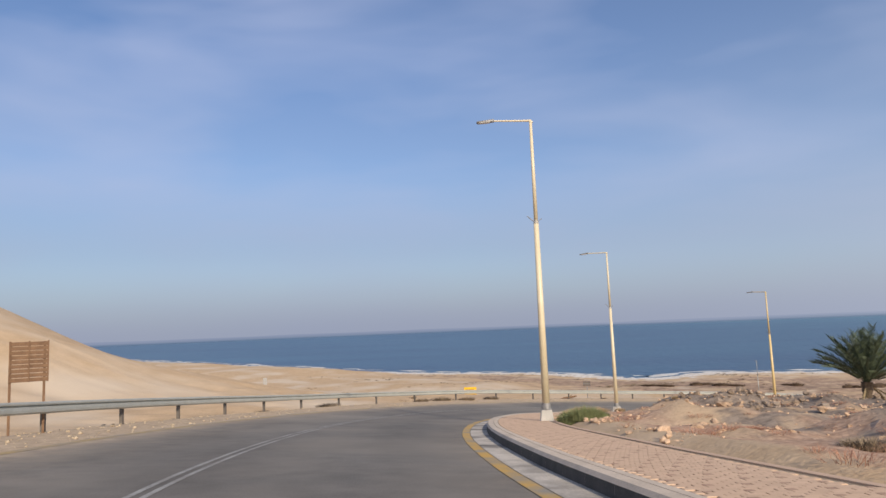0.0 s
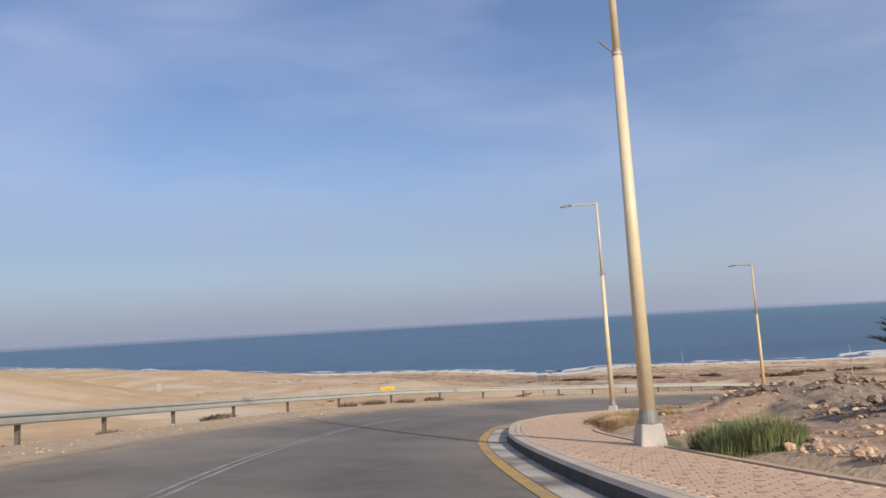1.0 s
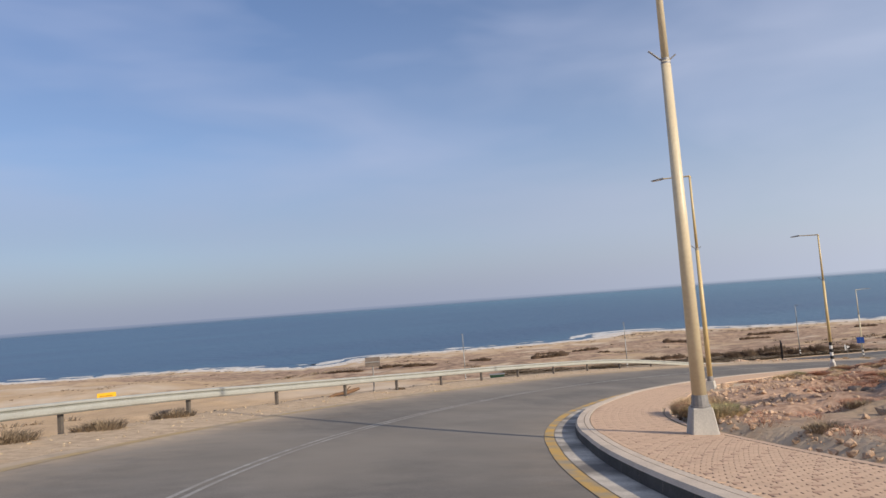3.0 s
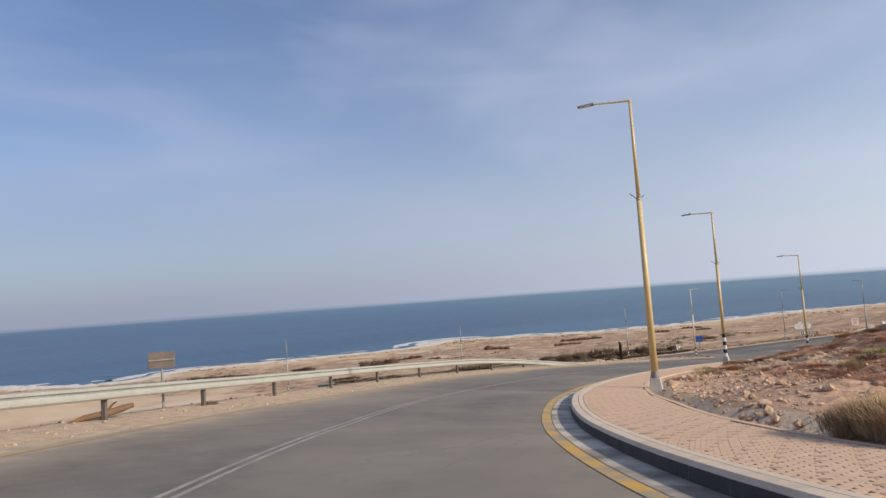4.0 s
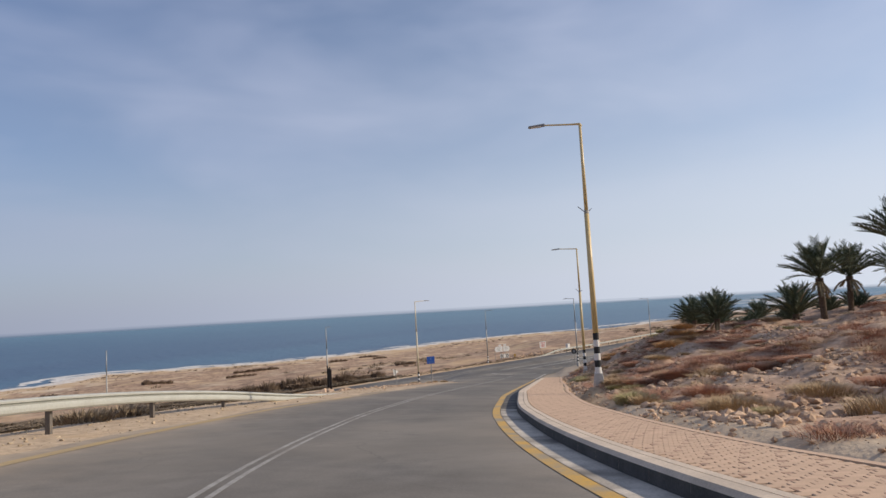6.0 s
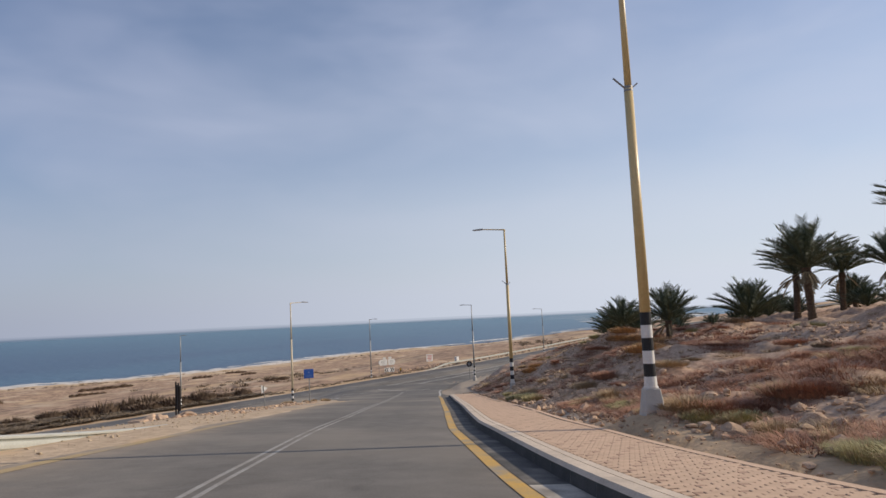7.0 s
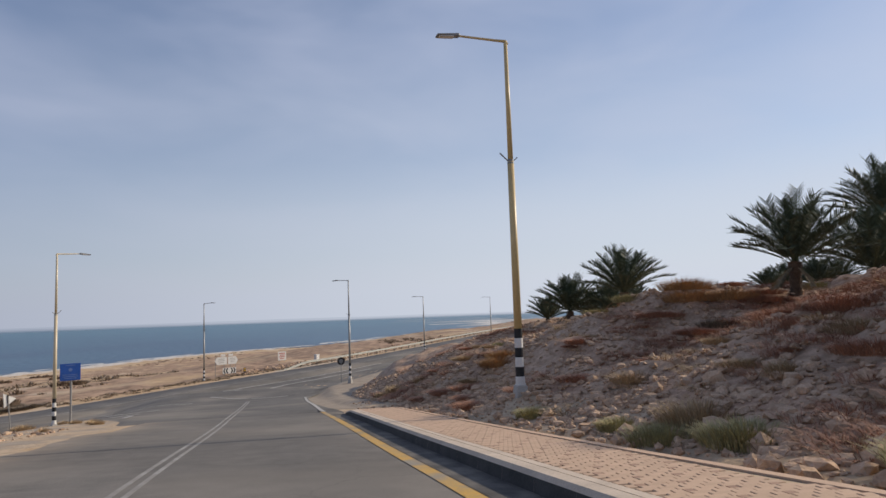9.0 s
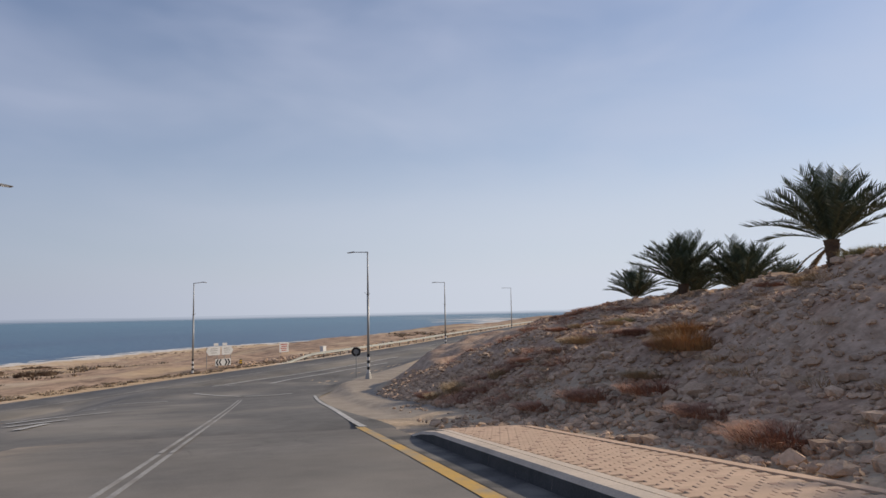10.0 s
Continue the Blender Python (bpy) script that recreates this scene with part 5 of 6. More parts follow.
def give_way():
    ob = tagged(new("road_sign"), "pale back of a triangular give-way sign on a leaning post", "road sign")
    x, y = 101.9, 101.6
    c = -14.95 - gz(x, y)
    bm = bmesh.new()
    r = bmesh.ops.create_cone(bm, cap_ends=True, segments=3, radius1=0.52, radius2=0.52, depth=0.03, matrix=pose(0, 0, c, 90, 0, 0) @ pose(0, 0, 0, 0, 0, -90))
    bmesh.ops.bevel(bm, geom=list(bm.edges), offset=0.02, segments=2, affect="EDGES")
    panel = part("panel", bm, SIGN_WHITE, ob)
    bm = bmesh.new()
    box(bm, 0, -0.03, c + 0.05, 0.1, 0.03, 0.5)
    part("bracket", bm, SIGN_BLACK, panel)
    leg(ob, 0, c + 0.2, -0.05)
    place(ob, x, y, facing(x, y, 74, 58))
    ob.matrix_world = ob.matrix_world @ pose(0, 0, 0, 0, -5, 0)


def dark_panel():
    ob = tagged(new("sign_board"), "dark weathered roadside board seen edge-on between rocks", "sign board")
    x, y = 92.6, 105.8
    h = 3.3 - 1.0
    base = -16.3
    for k in range(4):
        board("plank", ob, 0, 0.75 + k * 0.56, 2.4, 0.54, DARK_BOARD, 0.0, 0.10)
    for px in (-0.9, 0.9):
        bm = bmesh.new()
        box(bm, px, 0.12, 0.9, 0.14, 0.14, 4.2, 0.01)
        part("post", bm, DARK_BOARD, ob)
    place(ob, x, y, math.degrees(math.atan2(105.8 - 72, 92.6 - 40)) + 6, base + 0.1)


def chevron_board():
    x, y = 151.6, 101.6
    g = gz(x, y)
    yaw = facing(x, y, 90, 40)
    ob = tagged(new("chevron_board"), "black and white chevron board on two posts", "road sign")
    c = -17.17 - g
    panel = board("panel", ob, 0, c, 1.95, 0.78, SIGN_WHITE)
    for cx, d in ((-0.72, -1), (-0.36, -1), (0.36, 1), (0.72, 1)):
        bm = bmesh.new()
        w = 0.2
        vs = [bm.verts.new((cx + dx * d, -0.022, c + dz)) for dx, dz in ((-w, 0.36), (0, 0.36), (w, 0), (0, -0.36), (-w, -0.36), (0, 0))]
        bm.faces.new(vs)
        part("chevron", bm, SIGN_BLACK, panel)
    for px in (-0.6, 0.6):
        leg(ob, px, c + 0.35)
    place(ob, x, y, yaw)
    # direction arrows beside it
    for dx, dirn, w, posts in ((-1.25, -1, 1.75, (-2.0, -0.7)), (0.55, 1, 1.45, (0.2, 1.0))):
        a = tagged(new("direction_sign"), "white arrow-shaped direction sign with dark lettering", "road sign", "direction signs at the junction")
        cc = c + 1.36
        bm = bmesh.new()
        hw, hh = w / 2, 0.5
        out = [(-hw * dirn, -hh), (hw * 0.62 * dirn, -hh), (hw * dirn, 0), (hw * 0.62 * dirn, hh), (-hw * dirn, hh)]
        f = [bm.verts.new((dx + px, -0.015, cc + pz)) for px, pz in out]
        b = [bm.verts.new((dx + px, 0.015, cc + pz)) for px, pz in out]
        bm.faces.new(f)
        bm.faces.new(b[::-1])
        for i in range(5):
            bm.faces.new((f[i], f[(i + 1) % 5], b[(i + 1) % 5], b[i]))
        panel = part("panel", bm, SIGN_WHITE, a)
        bars(panel, [(dx - 0.1 * dirn, cc + 0.24, w * 0.5, 0.07), (dx - 0.08 * dirn, cc + 0.02, w * 0.55, 0.06), (dx - 0.1 * dirn, cc - 0.22, w * 0.42, 0.06)], SIGN_STEEL, -0.02)
        board("upper_panel", a, dx + 0.35 * -dirn, cc + 0.72, 0.6, 0.3, SIGN_WHITE)
        for px in posts:
            leg(a, px, cc + 0.45, 0.09)
        a.matrix_world = pose(x, y, g, 0, 0, yaw)
    m = tagged(new("marker_post"), "small black and yellow edge marker on a short post", "road sign")
    p = board("panel", m, 2.3, c - 0.1, 0.34, 0.6, SIGN_BLACK)
    bars(p, [(2.3, c + 0.05, 0.3, 0.1), (2.3, c - 0.2, 0.3, 0.1)], SIGN_YELLOW, -0.02)
    leg(m, 2.3, c, 0.06)
    m.matrix_world = pose(x, y, g, 0, 0, yaw)


def white_sign():
    ob = tagged(new("road_sign"), "white notice sign with red lettering on two posts", "road sign")
    x, y = 171.1, 98.4
    c = -16.5 - gz(x, y)
    panel = board("panel", ob, 0, c, 1.5, 1.4, SIGN_WHITE)
    bars(panel, [(0, c + 0.42, 1.1, 0.13), (0.05, c + 0.14, 0.9, 0.13), (-0.05, c - 0.14, 1.0, 0.12), (0, c - 0.42, 0.8, 0.12)], SIGN_RED, -0.02)
    for px in (-0.5, 0.5):
        leg(ob, px, c + 0.6)
    place(ob, x, y, facing(x, y, 100, 35))
    ob = tagged(new("utility_cabinet"), "small white roadside cabinet behind the guard rail", "cabinet")
    x, y = 168.0, 92.3
    bm = bmesh.new()
    box(bm, 0, 0, 0.55, 0.8, 0.5, 1.3, 0.03)
    body = part("body", bm, SIGN_WHITE, ob)
    board("door", body, 0, 0.6, 0.66, 1.0, SIGN_WHITE, -0.26, 0.02)
    bm = bmesh.new()
    box(bm, 0, 0, 1.22, 0.88, 0.58, 0.06, 0.015)
    part("cap", bm, SIGN_WHITE, ob)
    place(ob, x, y, facing(x, y, 150, 60))


def round_sign():
    ob = tagged(new("road_sign"), "dark grey back of a round road sign on a post", "road sign")
    x, y = 130.0, 84.1
    bm = bmesh.new()
    bmesh.ops.create_cone(bm, cap_ends=True, segments=28, radius1=0.4, radius2=0.4, depth=0.025, matrix=pose(0, 0, 2.3, 90, 0, 0))
    panel = part("panel", bm, DARK_BOARD, ob)
    bm = bmesh.new()
    bmesh.ops.create_cone(bm, cap_ends=True, segments=28, radius1=0.22, radius2=0.22, depth=0.01, matrix=pose(0, -0.02, 2.3, 90, 0, 0))
    part("bracket_plate", bm, SIGN_STEEL, panel)
    leg(ob, 0, 2.5, -0.04)
    place(ob, x, y, facing(x, y, 70, 79))


def far_white_board():
    ob = tagged(new("sign_board"), "pale grey upright board beside the far stretch of main road", "sign board")
    x, y = -73.0, 259.0
    board("panel", ob, 0, 2.2, 1.5, 2.9, SIGN_STEEL, 0.0, 0.12)
    for px in (-0.5, 0.5):
        leg(ob, px, 3.0, 0.12, 0.06)
    place(ob, x, y, facing(x, y, 0, 10))


brown_board()
small_back_board()
yellow_sign()
yellow_cabinet()
fallen_log(10.1, 65.7, 22)
dumpster(62.9, 139.7)
blue_sign()
give_way()
dark_panel()
chevron_board()
white_sign()
round_sign()
far_white_board()


# ---- stones and scrub ----
STRAW = material("dry_straw_grass", (0.50, 0.365, 0.215), 0.85, (0.35, 0.245, 0.14), 3, 20, 0.0, spread=0.25)
TWIG = material("brown_dry_twigs", (0.46, 0.245, 0.155), 0.9, (0.30, 0.155, 0.10), 3, 20, 0.0, spread=0.3)
RUSSET = material("dry_russet_stems", (0.47, 0.28, 0.125), 0.88, (0.31, 0.175, 0.08), 3, 20, 0.0, spread=0.25)
SCRUB = material("dark_saltbush", (0.30, 0.23, 0.155), 0.9, (0.19, 0.145, 0.10), 3, 20, 0.0, spread=0.3)
REED = material("green_reed_blades", (0.235, 0.255, 0.115), 0.75, (0.14, 0.165, 0.075), 3, 20, 0.0, spread=0.25)
GREENBUSH = material("grey_green_saltbush", (0.44, 0.385, 0.19), 0.85, (0.28, 0.25, 0.125), 3, 20, 0.0, spread=0.25)


def rock_data(seed, sub=2):
    rnd = random.Random(seed)
    bm = bmesh.new()
    bmesh.ops.create_icosphere(bm, subdivisions=sub, radius=0.5)
    off = Vector((rnd.uniform(-9, 9), rnd.uniform(-9, 9), rnd.uniform(-9, 9)))
    cuts = [Vector((rnd.gauss(0, 1), rnd.gauss(0, 1), rnd.gauss(0, 1))).normalized() for _ in range(7)]
    for v in bm.verts:
        p = v.co.copy()
        for c in cuts:
            d = p.dot(c)
            if d > 0.27:
                p -= c * (d - 0.27) * 0.95
        p *= 1 + 0.34 * noise.noise(v.co * 2.5 + off)
        v.co = Vector((p.x * 1.15, p.y * 0.9, p.z * 0.72))
    return bm


def rock_mesh(seed, sub=2):
    bm = rock_data(seed, sub)
    me = bpy.data.meshes.new("rock")
    bm.to_mesh(me)
    bm.free()
    me.materials.append(ROCK)
    return me


ROCKS = [rock_mesh(40 + k) for k in range(7)]


def rock(x, y, size, label="weathered pale limestone rock half sunk in the soil", z=None):
    ob = new("rock", random.choice(ROCKS))
    ob.matrix_world = pose(x, y, (gz(x, y) if z is None else z) + 0.12 * size, random.uniform(-20, 20), random.uniform(-20, 20), random.uniform(0, 360)) @ Matrix.Scale(size, 4)
    return tagged(ob, label, "rock", "loose rocks beside the road")


def along_right(n, s0, s1, d0, d1, seed, power=1.0):
    r = np.random.default_rng(seed)
    s = r.uniform(s0, s1, n)
    d = d0 + (d1 - d0) * r.uniform(0, 1, n) ** power
    (x, y, _), nn = RIGHT.at(s)
    return x - nn[0] * d, y - nn[1] * d


def scatter_rocks():
    random.seed(11)
    x, y = along_right(90, 85, 175, 3.0, 7.5, 31, 1.7)
    for a, b in zip(x, y):
        rock(a, b, random.choice((0.2, 0.25, 0.3, 0.28, 0.36, 0.5)))
    x, y = along_right(45, 20, 90, 3.4, 12.0, 32, 1.2)
    for a, b in zip(x, y):
        rock(a, b, random.choice((0.12, 0.2, 0.26, 0.34)))
    for a, b, c in ((3.9, 8.6, 0.3), (7.6, 20.4, 0.45), (8.3, 20.9, 0.35), (8.9, 19.6, 0.3), (9.6, 21.4, 0.35), (6.9, 19.2, 0.25), (12.5, 24.0, 0.5), (11.5, 22.4, 0.4)):
        rock(a, b, c)
    for hx, hy, hh, hr in SPOIL:
        for k in range(14):
            rock(random.gauss(hx, hr * 0.55), random.gauss(hy, hr * 0.55), random.choice((0.12, 0.18, 0.25, 0.35)))
    # heap on the island between the roads
    for k in range(26):
        a = random.gauss(64.3, 1.4)
        b = random.gauss(88.9, 0.7)
        rock(a, b, random.choice((0.35, 0.5, 0.7, 1.0)), "tan boulder in a heap beside the road")
    for k in range(24):
        t = random.random()
        rock(68 + 24 * t + random.gauss(0, 0.6), 90.6 + 5.5 * t + random.gauss(0, 0.8), random.choice((0.2, 0.3, 0.4)))


scatter_rocks()


def stones(name, xs, ys, sizes, mat, label, seed):
    """Uncounted small stones, one mesh."""
    r = np.random.default_rng(seed)
    kinds = []
    for k in range(5):
        bm = rock_data(70 + k, 1)
        bm.verts.ensure_lookup_table()
        kinds.append((np.array([v.co[:] for v in bm.verts]), [[v.index for v in f.verts] for f in bm.faces]))
        bm.free()
    zs = ground_z(xs, ys) - 0.03
    V, F, n = [], [], 0
    for x, y, z, s in zip(xs, ys, zs, sizes):
        v, f = kinds[r.integers(5)]
        a = r.uniform(0, 6.28)
        c, q = math.cos(a), math.sin(a)
        w = np.c_[x + s * (c * v[:, 0] - q * v[:, 1]), y + s * (q * v[:, 0] + c * v[:, 1]), z + s * (v[:, 2] * r.uniform(0.7, 1.1) + 0.12)]
        V.append(w)
        F += [tuple(i + n for i in t) for t in f]
        n += len(v)
    ob = new(name, mesh_of(name, np.concatenate(V).tolist(), F, mat, False))
    return tagged(ob, label, "stones", kind="stuff")


def off_pavement(x, y):
    s, d, _, past = SIDE.near(x, y)
    return (d < walk_out(s) - 0.06) | (s > K_END - 0.5)


def size_of(n, seed, lo, hi):
    return lo + (hi - lo) * np.random.default_rng(seed).uniform(0, 1, n) ** 4


x1, y1 = along_right(60000, 78, 190, 2.8, 17, 51, 1.25)
thick = 0.36 - 0.55 * (1 - smooth(98, 122, RIGHT.near(x1, y1)[0])) + 0.75 * smooth(138, 158, RIGHT.near(x1, y1)[0]) + 1.0 * lumps(x1, y1, 3.2, 47) + 0.7 * lumps(x1, y1, 1.3, 48)
keep = np.random.default_rng(49).uniform(0, 1, len(x1)) < 0.9 * thick * (0.18 + 0.82 * smooth(98, 122, RIGHT.near(x1, y1)[0]))
x1, y1 = x1[keep], y1[keep]
stones("rubble", x1, y1, size_of(len(x1), 52, 0.05, 0.36), ROCK, "pale limestone rubble strewn over the brown slope", 53)
x1, y1 = along_right(15000, 88, 176, 1.5, 7.5, 151, 1.2)
keep = (0.5 + 0.8 * lumps(x1, y1, 2.6, 153) > np.random.default_rng(154).uniform(0, 1, 15000)) & off_pavement(x1, y1)
x1, y1 = x1[keep], y1[keep]
stones("rubble", x1, y1, size_of(len(x1), 152, 0.03, 0.2), ROCK, "pale gravel and broken stones beside the pavement", 155)
x1, y1 = along_right(4800, 128, 192, 0.9, 5.5, 63, 0.8)
keep = off_pavement(x1, y1) & ((RIGHT.near(x1, y1)[0] < 168) | (RIGHT.near(x1, y1)[1] < -2.9))
x1, y1 = x1[keep], y1[keep]
stones("rubble", x1, y1, size_of(len(x1), 64, 0.08, 0.45), ROCK, "pale broken stones spilling from the foot of the slope", 65)
x1, y1 = along_right(24000, 142, 190, 2.4, 14, 161, 1.0)
keep = off_pavement(x1, y1) & (0.5 + 0.7 * lumps(x1, y1, 2.2, 163) > np.random.default_rng(164).uniform(0, 1, 24000)) & ((RIGHT.near(x1, y1)[0] < 168) | (RIGHT.near(x1, y1)[1] < -3.0))
x1, y1 = x1[keep], y1[keep]
stones("rubble", x1, y1, size_of(len(x1), 162, 0.035, 0.26), ROCK, "loose grey-brown rubble covering the steep slope", 165)
rh = np.random.default_rng(69)
hx = np.concatenate([rh.normal(h[0], h[3] * 0.7, 330) for h in SPOIL])
hy = np.concatenate([rh.normal(h[1], h[3] * 0.7, 330) for h in SPOIL])
on = RIGHT.near(hx, hy)[1] < -3.2
stones("rubble", hx[on], hy[on], size_of(int(on.sum()), 87, 0.07, 0.5), EARTH, "brown clods and stones on heaps of spoil", 88)
x1, y1 = along_right(22000, 22, 100, 2.9, 19, 54, 1.5)
keep = 0.22 + 0.9 * lumps(x1, y1, 4.2, 105) + 0.6 * lumps(x1, y1, 1.4, 106) + 0.35 * smooth(3.8, 3.0, -RIGHT.near(x1, y1)[1]) > np.random.default_rng(107).uniform(0, 1, 22000)
x1, y1 = x1[keep], y1[keep]
stones("rubble", x1, y1, size_of(len(x1), 55, 0.03, 0.22), ROCK, "small stones scattered over sandy ground beside the pavement", 56)


def left_band(n, curve, s0, s1, d0, d1, seed):
    r = np.random.default_rng(seed)
    s, d = r.uniform(s0, s1, n), r.uniform(d0, d1, n)
    (x, y, _), nn = curve.at(s)
    return x + nn[0] * d, y + nn[1] * d


x1, y1 = left_band(5200, SIDE, 20, 150, 4.1, 10, 57)
stones("gravel", x1, y1, size_of(5200, 58, 0.025, 0.15), SHOULDER, "gravel and clods on the sandy shoulder", 59)
s_i = float(SIDE.near([62.0], [78.3])[0][0])
x1, y1 = left_band(1500, SIDE, s_i, s_i + 22, 5.2, 11.0, 66)
stones("rubble", x1, y1, size_of(1500, 67, 0.05, 0.3), ROCK, "loose stones on the island between the roads", 68)
x1, y1 = left_band(1500, MAIN, s_a - 4, s_a + 120, 6.0, 12.5, 60)
stones("rubble", x1, y1, size_of(1500, 61, 0.2, 0.9), ROCK, "pale rubble bank beyond the guard rail of the main road", 62)


def tuft(seed, blades, radius, height, spread, width=0.012, bend=0.4):
    """Vertices and faces of one clump of thin blades or twigs."""
    r = random.Random(seed)
    V, F = [], []
    for k in range(blades):
        a, q = r.uniform(0, 6.283), radius * math.sqrt(r.random())
        x, y = q * math.cos(a), q * math.sin(a)
        h = height * r.uniform(0.45, 1.0) * (1 - 0.45 * q / radius)
        out = spread * r.uniform(0.3, 1.2) * (0.3 + q / radius)
        b = a + r.uniform(-0.9, 0.9)
        dx, dy = math.cos(b) * out * h, math.sin(b) * out * h
        sx, sy = -math.sin(b) * width, math.cos(b) * width
        i = len(V)
        V += [(x - sx, y - sy, -0.03), (x + sx, y + sy, -0.03), (x + dx * 0.45 + sx, y + dy * 0.45 + sy, h * 0.62), (x + dx * 0.45 - sx, y + dy * 0.45 - sy, h * 0.62), (x + dx, y + dy, h * (1 - bend * 0.25 * out))]
        F += [(i, i + 1, i + 2, i + 3), (i + 3, i + 2, i + 4)]
    return V, F


def tuft_mesh(name, seed, blades, radius, height, spread, mat, width=0.012):
    return mesh_of(name, *tuft(seed, blades, radius, height, spread, width), mat, False)


GRASS = [tuft_mesh("blades", 80 + k, 720, 0.5, 0.58, 0.8, STRAW, 0.0055) for k in range(3)]
TWIGS = [tuft_mesh("twigs", 90 + k, 1400, 0.62, 0.36, 1.6, TWIG, 0.004) for k in range(3)]
RUSSETS = [tuft_mesh("stems", 120 + k, 1400, 0.6, 0.5, 1.1, RUSSET, 0.004) for k in range(2)]
GREENS = [tuft_mesh("leaves", 100 + k, 1300, 0.55, 0.5, 1.0, GREENBUSH, 0.005) for k in range(2)]
REEDS = [tuft_mesh("blades", 140 + k, 900, 0.5, 0.85, 0.45, REED, 0.0055) for k in range(2)]
FUZZ = [tuft_mesh("stems", 150 + k, 1500, 0.62, 0.52, 1.0, STRAW, 0.0035) for k in range(2)]
DARKS = [tuft_mesh("twigs", 110 + k, 620, 0.6, 0.5, 1.1, SCRUB, 0.009) for k in range(3)]


def shrub(kind, x, y, size, flat=1.0):
    name, label, meshes = {
        "straw": ("grass_tuft", "tuft of dry straw-coloured grass", GRASS),
        "twig": ("dry_shrub", "low dry shrub of reddish-brown twigs", TWIGS),
        "russet": ("dry_shrub", "large dry russet bush on the crest of the slope", RUSSETS),
        "reed": ("grass_tuft", "clump of tall green grass beside the lamp's base", REEDS),
        "fuzz": ("dry_shrub", "soft straw-brown dry bush beside the pavement", FUZZ),
        "green": ("shrub", "grey-green saltbush beside the pavement", GREENS),
        "dark": ("shrub", "dark low scrub on sandy ground", DARKS),
    }[kind]
    ob = new(name, random.choice(meshes))
    ob.matrix_world = pose(x, y, gz(x, y), 0, 0, random.uniform(0, 360)) @ Matrix.Diagonal((size * random.uniform(0.9, 1.15), size, size * flat, 1))
    return tagged(ob, label, "shrub" if kind != "straw" else "grass", "shrubs beside the roads")


